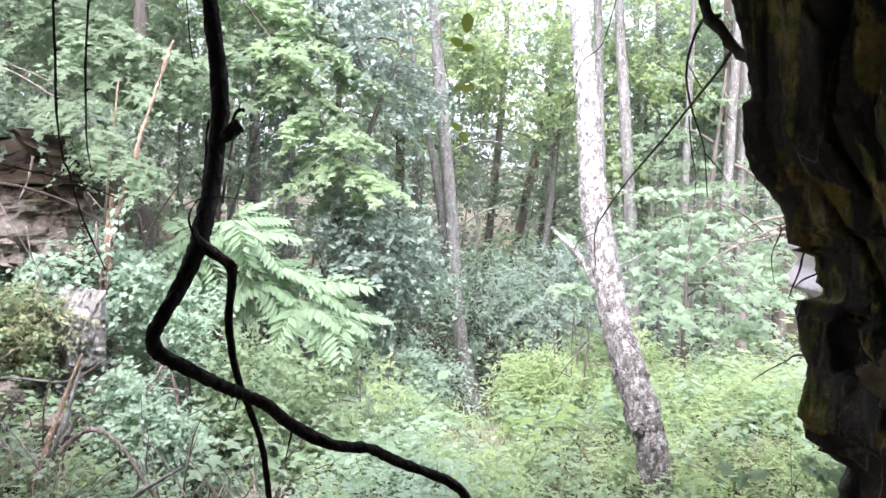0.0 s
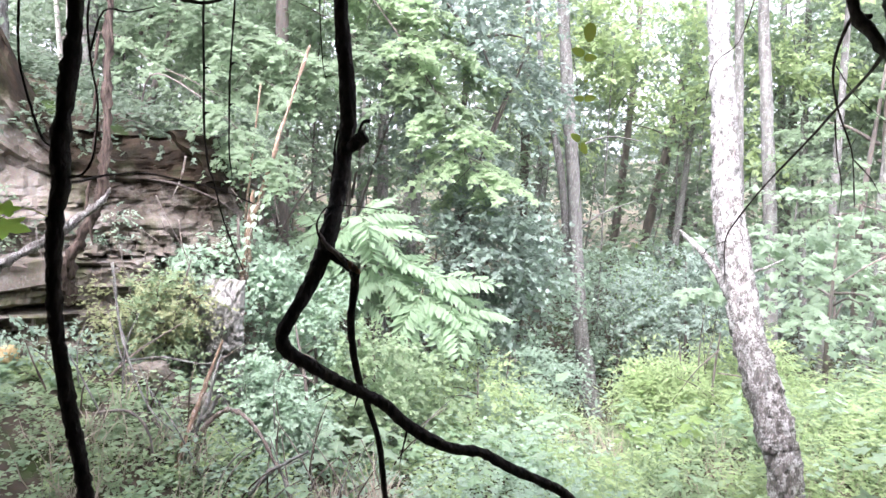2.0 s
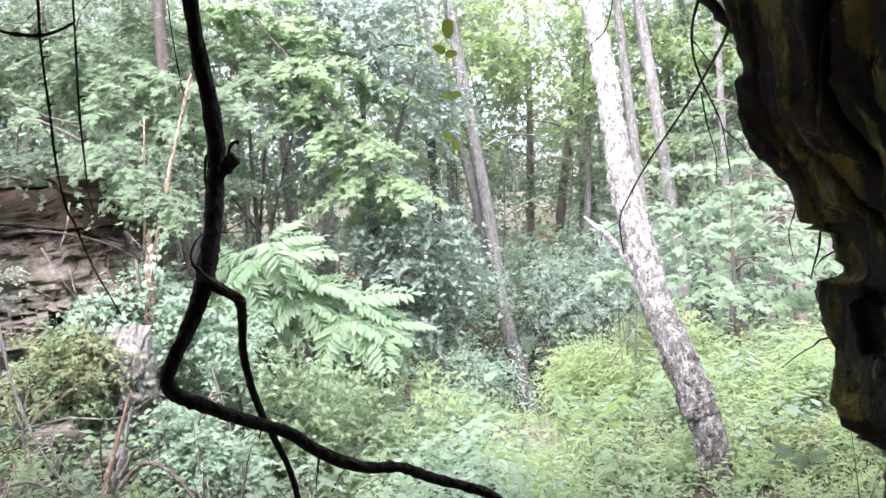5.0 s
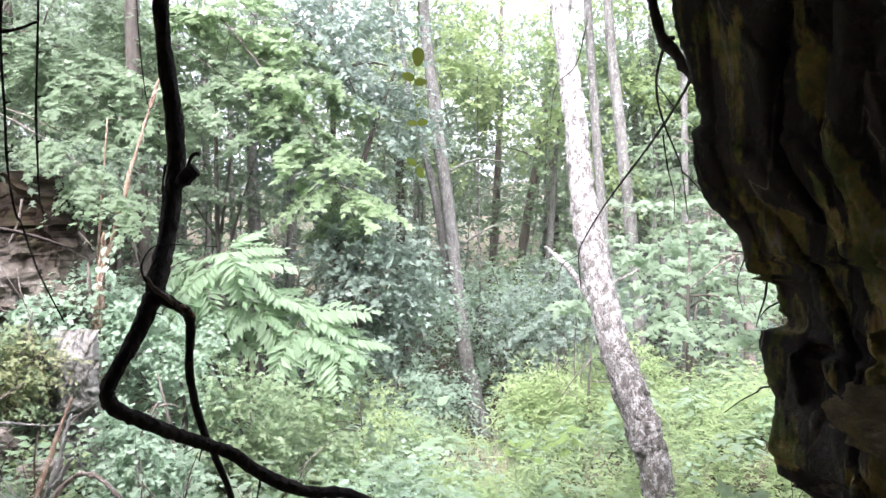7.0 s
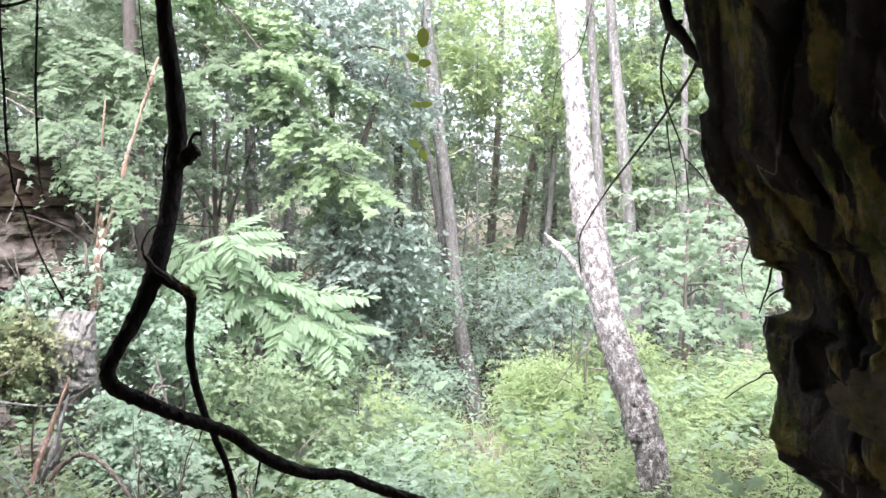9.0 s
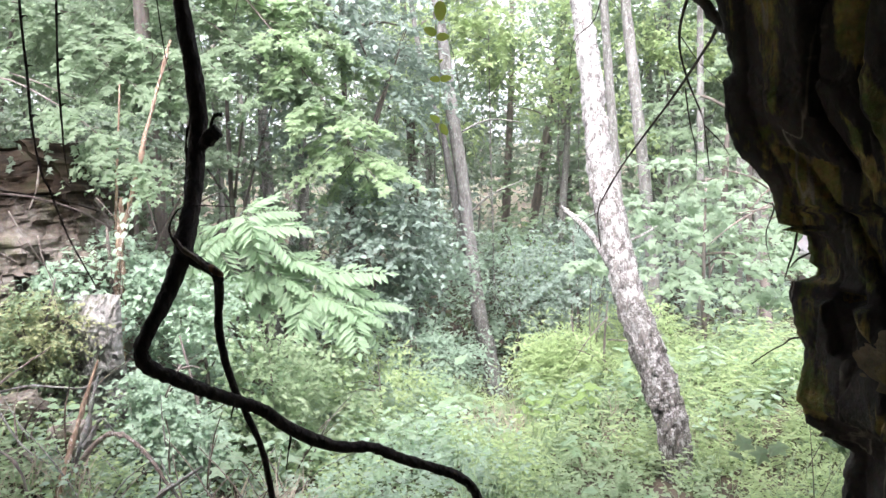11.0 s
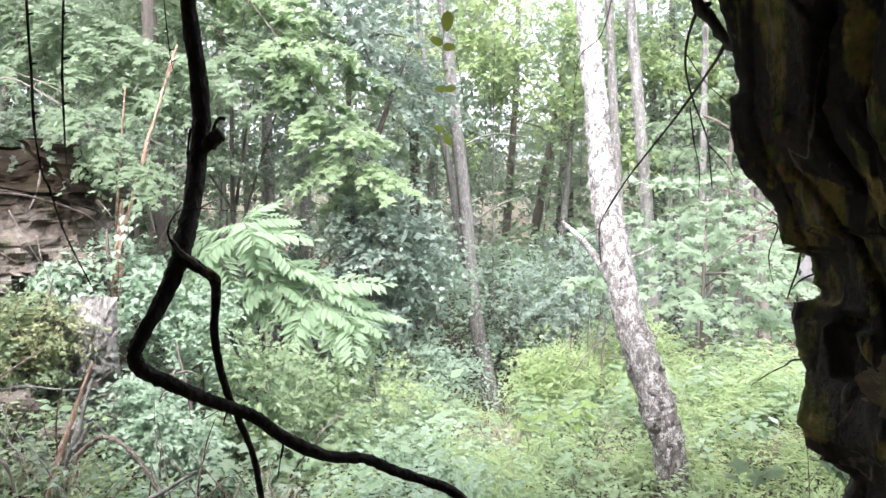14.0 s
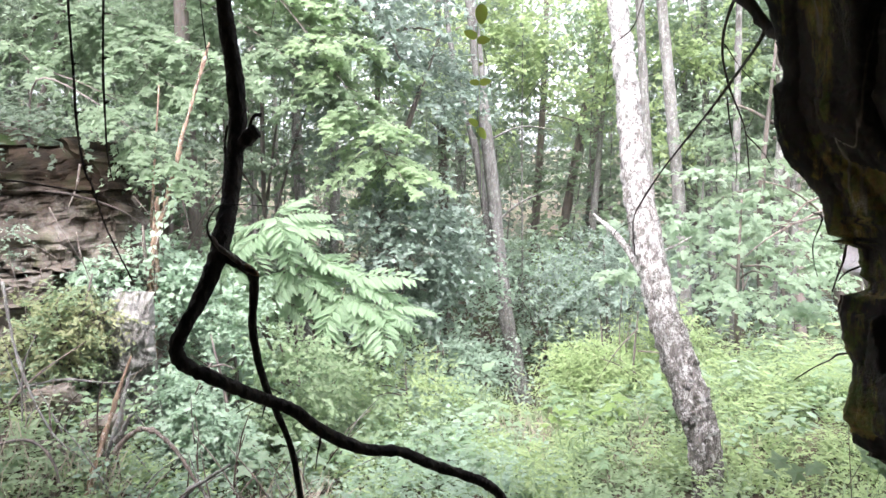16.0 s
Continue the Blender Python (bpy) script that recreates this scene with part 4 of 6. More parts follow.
part("twig", *tube([(-0.92, 1.12, 1.85), (-0.90, 1.13, 1.935), (-0.86, 1.15, 1.94), (-0.82, 1.17, 1.955)], [0.002, 0.002, 0.001], 6, 0.1, 4, 17), BARK_VINE, vine2)
for base, tip, size in (((-0.972, 1.0, 1.561), (-1.017, 0.994, 1.573), 0.055), ((-1.007, 0.993, 1.541), (-0.934, 1.003, 1.528), 0.068)):
    a = np.array(tip) - np.array(base)
    part("leaf", *leaves(np.array([base]), a[None], np.array([[0.15, -0.55, 0.8]]), [size], LOBED), LEAF_VINE, vine2, "bright green lobed leaf")
part("leaf_stalk", *tube([(-0.985, 1.11, 1.545), (-0.99, 1.05, 1.565), (-0.972, 1.0, 1.561), (-1.007, 0.993, 1.541)], [0.0015, 0.001, 0.001], 5, 0.05, 4, 3), LEAF_OLIVE, vine2)

for pts, rad in (([(-0.973, 1.655, 2.56), (-0.973, 1.648, 2.23), (-0.973, 1.637, 2.071), (-0.962, 1.626, 1.913), (-0.954, 1.617, 1.781), (-0.936, 1.609, 1.675), (-0.929, 1.626, 1.636), (-0.908, 1.649, 1.527), (-0.872, 1.69, 1.399)], 0.0032),
                 ([(-0.898, 1.68, 2.56), (-0.898, 1.669, 2.238), (-0.898, 1.657, 2.077), (-0.9, 1.646, 1.917), (-0.896, 1.639, 1.81), (-0.891, 1.632, 1.716), (-0.88, 1.63, 1.65)], 0.0027),
                 ([(-0.72, 1.8, 2.56), (-0.715, 1.79, 2.2), (-0.70, 1.785, 2.0), (-0.685, 1.78, 1.93)], 0.0015)):
    root = thing("hanging_root", pts[0], "thin dark root dangling from the overhang", "root", "hanging roots")
    part("strand", *tube(pts, [rad, rad, rad * 0.9, rad * 0.5], 6, 0.12, 5, int(rad * 1e5)), BARK_VINE, root)
    for k in range(3):
        q = np.array(pts[2]) + (np.array(pts[4 if len(pts) > 4 else 3]) - np.array(pts[2])) * (0.1 + 0.4 * k)
        part("node", *tube([q, q + (0.008, 0, 0.003), q + (0.016, 0, 0.001)], [rad * 1.3, rad * 0.6, rad * 0.3], 5, 0.1, 2, k), BARK_VINE, root)

cross_root = thing("hanging_root", (-1.097, 1.607, 2.127), "dark bare root looping below the overhang", "root", "hanging roots")
part("strand", *tube([(-1.097, 1.607, 2.127), (-1.037, 1.614, 2.103), (-0.98, 1.621, 2.093), (-0.934, 1.629, 2.098), (-0.885, 1.637, 2.119)], [0.004, 0.0045, 0.004, 0.003], 7, 0.15, 5, 77), BARK_VINE, cross_root)
part("strand", *tube([(-1.117, 1.607, 2.56), (-1.107, 1.607, 2.3), (-1.097, 1.607, 2.127)], [0.003, 0.003, 0.003], 6, 0.1, 4, 78), BARK_VINE, cross_root)

string = thing("leafy_vine", (0.014, 1.61, 2.56), "slender hanging vine with pairs of yellow-green leaves", "vine")
part("strand", *tube([(0.014, 1.61, 2.56), (0.014, 1.595, 2.185), (0.012, 1.585, 2.041), (0.003, 1.579, 1.967), (0.008, 1.572, 1.858), (0.005, 1.564, 1.749), (0.012, 1.566, 1.66), (0.010, 1.566, 1.60)], [0.0012, 0.0012, 0.001, 0.0008], 6, 0.05, 5, 30), LEAF_YELLOW, string)
for z, xx, ax, sz in ((2.035, 0.012, (0.02, -0.1, -1), 0.052), (1.962, 0.003, (-1, 0.1, 0.45), 0.036), (1.955, 0.003, (0.9, 0.2, 0.05), 0.034), (1.86, 0.008, (-0.9, 0, 0.1), 0.026), (1.86, 0.008, (0.9, 0, 0.15), 0.03), (1.765, 0.005, (-0.8, 0, 0.5), 0.03), (1.76, 0.005, (0.5, 0.1, -0.8), 0.034), (1.90, 0.006, (0.7, 0, 0.3), 0.012)):
    part("leaf", *leaves(np.array([[xx, 1.575, z]]), np.array([ax]), np.array([[0.2, 0.9, 0.4]]), [sz * 0.9], OVATE), LEAF_OLIVE, string)

# ---------------------------------------------------------------- bare twigs at the rock lip
branch = thing("bare_branch", (0.588, 1.375, 1.93), "dark bare branch reaching out from the rock lip", "branch")
part("limb", *tube([(0.60, 1.30, 1.86), (0.588, 1.375, 1.909), (0.587, 1.427, 1.934), (0.574, 1.481, 1.991), (0.56, 1.535, 2.048), (0.55, 1.6, 2.2)], [0.015, 0.012, 0.012, 0.013, 0.011], 8, 0.12, 4, 20), BARK_TWIG, branch)
TWIGS = [
    ([(0.60, 1.42, 1.93), (0.736, 1.784, 2.026), (0.765, 1.933, 2.003), (0.84, 2.331, 1.964), (0.787, 2.424, 1.861), (0.724, 2.615, 1.722), (0.674, 2.756, 1.592), (0.656, 2.85, 1.498), (0.675, 2.89, 1.352)], 0.0065, 0.002),
    ([(0.575, 1.5, 2.03), (0.752, 2.045, 2.173), (0.758, 2.141, 2.115), (0.785, 2.237, 2.048), (0.842, 2.331, 1.964), (0.897, 2.375, 1.875), (0.936, 2.421, 1.811), (0.97, 2.46, 1.654)], 0.006, 0.0015),
    ([(0.84, 2.34, 1.93), (0.87, 2.38, 1.82), (0.90, 2.40, 1.72), (0.905, 2.42, 1.62)], 0.003, 0.001),
    ([(0.936, 2.421, 1.811), (1.0, 2.43, 1.75), (1.04, 2.45, 1.70)], 0.003, 0.001),
    ([(0.76, 2.15, 2.06), (0.88, 2.3, 2.0), (1.02, 2.4, 1.93)], 0.002, 0.001),
    ([(0.656, 2.85, 1.498), (0.60, 2.9, 1.46), (0.59, 2.95, 1.40)], 0.002, 0.001),
    ([(0.68, 2.76, 2.45), (0.64, 2.8, 2.28), (0.56, 2.82, 2.2), (0.54, 2.85, 2.05)], 0.003, 0.001),
]
for k, (pts, r0, r1) in enumerate(TWIGS):
    part("twig", *tube(pts, [r0, (r0 + r1) / 2, r1], 6, 0.1, 4, 40 + k), BARK_TWIG, branch)

lip_twig = thing("dead_twig", (0.69, 1.27, 1.52), "small dark twigs hanging under the rock lip", "twig", "dead twigs")
for k, (pts, r0) in enumerate([
    ([(0.69, 1.25, 1.53), (0.688, 1.30, 1.512), (0.691, 1.32, 1.475), (0.690, 1.34, 1.438), (0.688, 1.35, 1.412)], 0.0028),
    ([(0.71, 1.26, 1.48), (0.694, 1.31, 1.456), (0.692, 1.34, 1.434)], 0.0022),
    ([(0.60, 1.26, 1.57), (0.665, 1.35, 1.556), (0.664, 1.38, 1.506), (0.676, 1.40, 1.468), (0.694, 1.42, 1.435)], 0.0016),
]):
    part("twig", *tube(pts, [r0, r0 * 0.8, r0 * 0.4], 5, 0.15, 4, 240 + k), BARK_TWIG, lip_twig)
side_twig = thing("dead_twig", (0.66, 1.25, 1.31), "thin dark twig reaching out from the shelter wall", "twig", "dead twigs")
part("twig", *tube([(0.68, 1.2, 1.325), (0.66, 1.26, 1.311), (0.662, 1.3, 1.29), (0.656, 1.35, 1.262), (0.645, 1.4, 1.225)], [0.002, 0.0016, 0.001], 5, 0.12, 4, 250), BARK_TWIG, side_twig)

# ---------------------------------------------------------------- trees
def tree(name, pts, radii, bark, label, sides=14, limbs=(), knots=0.05, crown=None, group="", seed=1, limb_bark=None, sink=0.25, flakes=0.0):
    """A tree: a tapered trunk with a flared foot, limbs as (points, radius), and a crown (V, F, leaf material)."""
    pts = [np.array(p, float) for p in pts]
    foot = pts[0].copy()
    gz = float(ground_z(foot[0], foot[1]))
    t = thing(name, (foot[0], foot[1], gz), label, "tree", group)
    down = pts[0] - pts[1]
    if pts[0][2] > gz - sink + 0.05:
        k = (pts[0][2] - gz + sink) / max(-down[2], 0.05)
        pts = [pts[0] + down * k] + pts
        radii = [radii[0] * 1.25] + list(radii)
    part("trunk", *tube(pts, radii, sides, knots, 20 if flakes else 6, seed, flakes), bark, t)
    for k, (lp, r) in enumerate(limbs):
        part("limb", *tube(lp, [r, r * 0.75, r * 0.35], 8, 0.08, 4, seed * 7 + k), limb_bark or bark, t)
    if crown:
        part("crown", *crown[:2], crown[2], t, "", False)
    return t


def canopy(c, r, n, length, count, size, shape, keep=0.6, droop=0.25, gap=True, phase=0.0, tilt=0.5):
    """Foliage gathered in clumps inside a rounded crown."""
    C, D = in_ball(int(n / keep), c, r)
    ok = clumped(C, 1.6, keep, phase)
    C, D = C[ok], D[ok] * np.array([1, 1, 0.35]) + rng.normal(size=(ok.sum(), 3)) * 0.35
    if tilt < 0.3:
        # maples carry their leaves in flat tiers
        tier = np.round((C[:, 2] - c[2]) / 0.34)
        C[:, 2] = c[2] + 0.34 * tier + rng.normal(size=len(C)) * 0.045 - 0.16 * np.hypot(C[:, 0] - c[0], C[:, 1] - c[1])
        D = D * np.array([1, 1, 0.25])
    # an open, shady clearing lies beyond the compound-leaf tree
    u, e = C[:, 0] / C[:, 1], (C[:, 2] - EYE) / C[:, 1]
    clear = (C[:, 1] > 6.9) & (u > -0.36) & (u < -0.15) & (e > -0.07) & (e < 0.045) & (rng.uniform(size=len(C)) < 0.8)
    C, D = C[~clear], D[~clear]
    if gap:
        u, e = C[:, 0] / C[:, 1], (C[:, 2] - EYE) / C[:, 1]
        hole = ((u > 0.08) & (u < 0.15) & (e > 0.23)) | ((u > 0.085) & (u < 0.185) & (e > 0.125) & (e < 0.205)) | ((u > 0.305) & (u < 0.335) & (e > 0.22))
        hole &= rng.uniform(size=len(C)) < 0.6
        C, D = C[~hole], D[~hole]
    return spray(C, D, length, count, size, shape, droop, 0.5, tilt, 1.0, 0.7 if tilt < 0.3 else 0.35)


lichen_limbs = [([(1.13, 4.60, 1.10), (1.09, 4.72, 1.20), (1.03, 4.98, 1.33), (0.955, 5.15, 1.42), (0.91, 5.2, 1.47)], 0.032),
                ([(0.97, 5.13, 1.41), (0.99, 5.1, 1.36), (1.0, 5.05, 1.30)], 0.008),
                ([(1.17, 4.66, 1.30), (1.20, 4.6, 1.1), (1.24, 4.55, 0.98)], 0.008),
                ([(1.21, 4.64, 1.22), (1.35, 4.7, 1.25), (1.52, 4.8, 1.32)], 0.012),
                ([(1.06, 5.2, 3.2), (1.3, 5.6, 3.9), (1.7, 6.2, 4.7)], 0.05),
                ([(1.03, 5.3, 3.7), (0.6, 5.7, 4.6), (0.1, 6.2, 5.3)], 0.05)]
leaning = tree("leaning_tree", [(1.5, 4.112, -0.519), (1.447, 4.132, -0.238), (1.41, 4.17, 0.10), (1.385, 4.21, 0.20), (1.372, 4.225, 0.27), (1.345, 4.27, 0.40), (1.297, 4.339, 0.57), (1.215, 4.463, 0.918), (1.179, 4.639, 1.279), (1.129, 4.822, 1.745), (1.112, 4.956, 2.234), (1.081, 5.092, 2.743), (1.039, 5.235, 3.356), (1.002, 5.858, 5.101), (0.98, 6.1, 7.0)],
     [0.116, 0.106, 0.105, 0.109, 0.117, 0.117, 0.112, 0.104, 0.106, 0.097, 0.086, 0.079, 0.076, 0.07, 0.05], BARK_LICHEN,
     "leaning rough-barked tree with pale lichen patches and a broken branch stub", 64, lichen_limbs, 0.006,
     (*canopy((0.8, 6.3, 6.9), (2.2, 1.8, 1.3), 50, 0.5, 12, 0.11, MAPLE, 0.6, gap=False), LEAF_MAPLE), seed=5, flakes=0.014)
part("burl", *boulder((1.315, 4.165, 0.235), (0.045, 0.06, 0.04), 9.0, 0.4, 0.2, 10, 0.3, 0.2), BARK_LICHEN, leaning)
tree("twin_stem_tree", [(0.802, 10.79, -1.794), (0.765, 10.809, -1.521), (0.601, 10.872, -0.613), (0.474, 10.936, 0.296), (0.346, 11.037, 1.751), (0.191, 11.126, 3.023), (0.055, 11.215, 4.296), (-0.036, 11.292, 5.386), (-0.1, 11.4, 8.5)],
     [0.21, 0.165, 0.125, 0.11, 0.105, 0.1, 0.095, 0.09, 0.05], BARK_GREY, "grey-barked tree with two stems rising from undergrowth", 18,
     [([(0.56, 10.95, -0.4), (0.524, 11.208, 0.2), (0.29, 11.286, 1.008), (0.104, 11.472, 2.227), (-0.179, 11.551, 3.358), (-0.372, 11.725, 4.418), (-0.467, 11.805, 5.559), (-0.6, 11.9, 8.0)], 0.08),
      ([(0.25, 11.1, 2.5), (0.8, 11.3, 2.75), (1.4, 11.4, 2.7)], 0.02), ([(0.4, 10.98, 1.2), (0.75, 10.9, 1.5), (1.3, 10.9, 1.75)], 0.02)], 0.05,
     (*canopy((-0.4, 11.8, 7.2), (2.6, 2.2, 2.0), 130, 0.6, 12, 0.13, OVAL, 0.55), LEAF_FAR_HAZE), seed=6)
BACK_TRUNKS = [
    ([(2.0, 16.9, -1.2), (2.084, 16.901, -0.415), (2.267, 16.979, 0.709), (2.478, 17.068, 1.973), (2.83, 17.195, 3.8), (3.112, 17.333, 5.766), (3.3, 17.4, 9.0)], 0.14, BARK_DARK),
    ([(1.535, 16.91, -1.0), (1.577, 16.999, 0.99), (1.718, 17.127, 2.816), (1.845, 17.274, 4.923), (1.9, 17.3, 8)], 0.11, BARK_DARK),
    ([(2.95, 10.87, -1.3), (2.934, 10.872, -0.613), (2.861, 10.987, 1.024), (2.76, 11.1, 3.0), (2.679, 11.266, 5.023), (2.6, 11.4, 8)], 0.10, BARK_GREY),
    ([(2.98, 9.39, -1.0), (2.943, 9.39, -0.311), (2.88, 9.488, 1.102), (2.72, 9.6, 3.0), (2.605, 9.73, 4.556), (2.5, 9.8, 7)], 0.105, BARK_GREY),
    ([(4.95, 13.8, -1.4), (4.824, 13.983, 0.866), (4.75, 14.2, 3.5), (4.708, 14.339, 5.956), (4.7, 14.4, 9)], 0.09, BARK_GREY),
    ([(5.156, 15.8, -1.6), (5.049, 15.98, 0.762), (4.851, 16.387, 6.579), (4.8, 16.4, 9)], 0.11, BARK_GREY),
    ([(5.66, 11.85, -1.2), (5.646, 11.888, -0.417), (5.60, 11.97, 1.0), (5.576, 12.048, 1.864), (5.5, 12.1, 5), (5.4, 12.2, 8)], 0.11, BARK_DARK),
    ([(5.62, 12.25, -1.2), (5.608, 12.285, -0.484), (5.58, 12.38, 1.0), (5.557, 12.449, 1.872), (5.4, 12.5, 5), (5.3, 12.6, 8)], 0.12, BARK_DARK),
    ([(3.76, 9.9, -1.0), (3.777, 9.965, 0.745), (3.82, 10.1, 2.5), (3.86, 10.219, 4.381), (3.9, 10.3, 7)], 0.065, BARK_GREY),
    ([(-3.8, 8.9, 1.0), (-3.795, 8.984, 1.3), (-3.757, 9.067, 2.244), (-3.795, 9.129, 3.136), (-3.9, 9.3, 6.5)], 0.10, BARK_DARK),
    ([(-5.6, 7.3, 1.9), (-5.714, 7.353, 2.825), (-5.805, 7.439, 4.017), (-5.9, 7.5, 7)], 0.05, BARK_PALE),
    ([(-5.78, 7.4, 2.0), (-5.86, 7.4, 2.9), (-6.05, 7.5, 4.1), (-6.2, 7.5, 7)], 0.035, BARK_PALE),
    ([(-3.9, 12.2, -0.6), (-3.92, 12.2, 1.0), (-3.95, 12.3, 3.5), (-3.9, 12.3, 8)], 0.06, BARK_PALE),
    ([(3.62, 8.4, -0.6), (3.66, 8.4, 1.2), (3.72, 8.4, 3.0), (3.8, 8.5, 8)], 0.075, BARK_GREY),
    ([(3.90, 8.5, -0.6), (3.92, 8.5, 1.2), (3.90, 8.5, 3.0), (3.95, 8.6, 8)], 0.065, BARK_GREY),
    ([(-3.5, 12.6, -0.6), (-3.55, 12.6, 1.2), (-3.6, 12.6, 3.5), (-3.5, 12.7, 8)], 0.045, BARK_PALE),
    ([(-3.25, 12.4, -0.6), (-3.22, 12.4, 1.2), (-3.15, 12.5, 3.5), (-3.1, 12.6, 8)], 0.035, BARK_PALE),
    ([(-5.1, 16.0, 0), (-5.15, 16.0, 2.5), (-5.2, 16.1, 6.0), (-5.3, 16.2, 9)], 0.10, BARK_GREY),
    ([(-4.55, 16.0, 0), (-4.6, 16.0, 2.5), (-4.6, 16.1, 6.0), (-4.6, 16.2, 9)], 0.08, BARK_GREY),
    ([(-4.2, 16.4, 0), (-4.3, 16.4, 2.5), (-4.1, 16.4, 6.0), (-4.0, 16.4, 9)], 0.06, BARK_GREY),
]
for k, (pts, r, bark) in enumerate(BACK_TRUNKS):
    top = np.array(pts[-1])
    tree("forest_tree", pts, [r * 1.0, r * 0.85, r * 0.8, r * 0.75, r * 0.65, r * 0.4], bark, "slender straight forest tree with a high leafy crown", 10, (), 0.05,
         (*canopy(top + (0, 0, 0.5), (2.2, 2.0, 1.8), 90, 0.6, 11, 0.14, OVAL, 0.55, phase=k), LEAF_FAR_HAZE), "forest trees", 20 + k)


# Added trees: their crowns, out of view, shade the slope and ledge.
for k, (x, y, h, r) in enumerate([(-5.2, 5.6, 8.0, 0.14), (-3.3, 7.9, 8.5, 0.10), (-6.4, 8.5, 9.0, 0.15), (-4.6, 3.6, 7.5, 0.12), (-2.9, 11.5, 9.0, 0.12)]):
    g = float(ground_z(x, y))
    top = np.array([x + 0.3, y - 0.4, g + h])
    tree("forest_tree", [(x, y, g), (x + 0.05, y, g + 1.2), (x, y - 0.1, g + h * 0.5), top], [r, r * 0.85, r * 0.7, r * 0.3], BARK_DARK if k % 2 else BARK_GREY, "tall added tree whose unseen high crown shades the slope", 10, (), 0.05,
         (*canopy(top + (0.5, -0.6, -0.8), (2.6, 2.4, 1.5), (30, 60, 50, 15, 90)[k], 0.6, 11, 0.14, OVAL, 0.55, gap=False, phase=k), LEAF_FAR_HAZE), "forest trees", 50 + k)


def sapling(name, x, y, h, spread, n, leaf, shape, size, label, category="tree", low=0.0, bark=BARK_DARK, length=0.45, count=12, keep=0.6, droop=0.25, lean=(0, 0), r0=None, gap=True, group="", stems=5):
    """A young tree or shrub: a thin stem with side limbs, and sprays of leaves on them."""
    z = float(ground_z(x, y))
    t = thing(name, (x, y, z), label, category, group)
    r0 = r0 or 0.012 * h + 0.008
    top = np.array([x + lean[0], y + lean[1], z + h])
    foot = np.array([x, y, z - 0.15])
    mid = (foot + top) / 2 + rng.normal(size=3) * 0.05 * h * np.array([1, 1, 0])
    part("trunk", *tube([foot, mid, top], [r0, r0 * 0.7, r0 * 0.25], 7, 0.06, 5, n), bark, t)
    c = np.array([x + lean[0] * 0.6, y + lean[1] * 0.6, z + low + (h - low) * 0.55])
    r = np.array([spread, spread * 0.8, (h - low) * 0.55])
    for k in range(stems):
        a = rng.uniform(0, 2 * np.pi)
        f = rng.uniform(0.3, 0.85)
        s = foot + (top - foot) * f
        e = c + np.array([np.cos(a) * r[0], np.sin(a) * r[1], rng.uniform(-0.4, 0.6) * r[2]]) * 0.75
        part("limb", *tube([s, (s + e) / 2 + (0, 0, 0.08 * spread), e], [r0 * 0.45, r0 * 0.3, r0 * 0.1], 5, 0.05, 3, k), bark, t)
    part("crown", *canopy(c, r, n, length, count, size, shape, keep, droop, gap, x + y, 0.24 if shape is MAPLE else 0.42), leaf, t, "", False)
    return t


def drooping_branch(name, path, leafy, spread, n, leaf, shape, size, label, bark=BARK_DARK, r0=0.02):
    """A thin tree whose long limb runs along the path; leaves from the point number leafy on."""
    z = float(ground_z(path[0][0], path[0][1]))
    t = thing(name, (path[0][0], path[0][1], z), label, "tree")
    path = [(path[0][0], path[0][1], z - 0.2)] + list(path[1:])
    part("trunk", *tube(path, [r0, r0 * 0.8, r0 * 0.5, r0 * 0.15], 7, 0.06, 5, n), bark, t)
    line = smooth_line(path, 16)[leafy * 16:]
    # side twigs stand out level on both sides and carry their leaves in one plane, with gaps between
    at = np.sort(rng.choice(np.arange(1, len(line) - 1), min(n // 5, len(line) - 2), replace=False))
    C, D = [], []
    for q in at:
        along = unit(line[q + 1] - line[q]) * (1, 1, 0.4)
        a = rng.uniform(0, 2 * np.pi)
        out = unit(np.array([np.cos(a), np.sin(a), -0.12]) + along * 0.9)
        reach = spread * rng.uniform(1.0, 2.4)
        tip = line[q] + out * reach + (0, 0, -0.18 * reach)
        part("twig", *tube([line[q], (line[q] + tip) / 2 + (0, 0, 0.03), tip], [r0 * 0.3, r0 * 0.2, r0 * 0.08], 5, 0.05, 3, int(q)), bark, t)
        for f in np.linspace(0.15, 1.0, 9):
            C.append(line[q] + (tip - line[q]) * f + rng.normal(size=3) * (0.03, 0.03, 0.015))
            D.append(out + rng.normal(size=3) * (0.6, 0.6, 0.08))
    part("crown", *spray(np.array(C), np.array(D), 0.24, 6, size, shape, 0.3, 0.3, 0.28, 1.0, 0.85), leaf, t, "", False)
    return t


# shrubs and young trees of the hollow
sapling("shrub", -2.42, 4.92, 1.42, 0.42, 360, LEAF_TEAL, BROAD, 0.052, "blue-green leafy shrub beside a dead stem", "shrub", 0.75, length=0.25, gap=False)
sapling("shrub", -1.76, 4.45, 0.98, 0.30, 420, LEAF_TEAL, BROAD, 0.045, "dense small-leaved green shrub below the ledge", "shrub", -0.1, length=0.25, gap=False)
sapling("shrub", -1.88, 5.05, 1.12, 0.36, 420, LEAF_TEAL, BROAD, 0.046, "dense small-leaved green shrub below the ledge", "shrub", 0.1, length=0.25, gap=False)
sapling("shrub", -1.45, 5.0, 0.95, 0.34, 380, LEAF_HERB, BROAD, 0.046, "fine-leaved green shrub behind a hanging vine", "shrub", 0.1, length=0.25, gap=False)
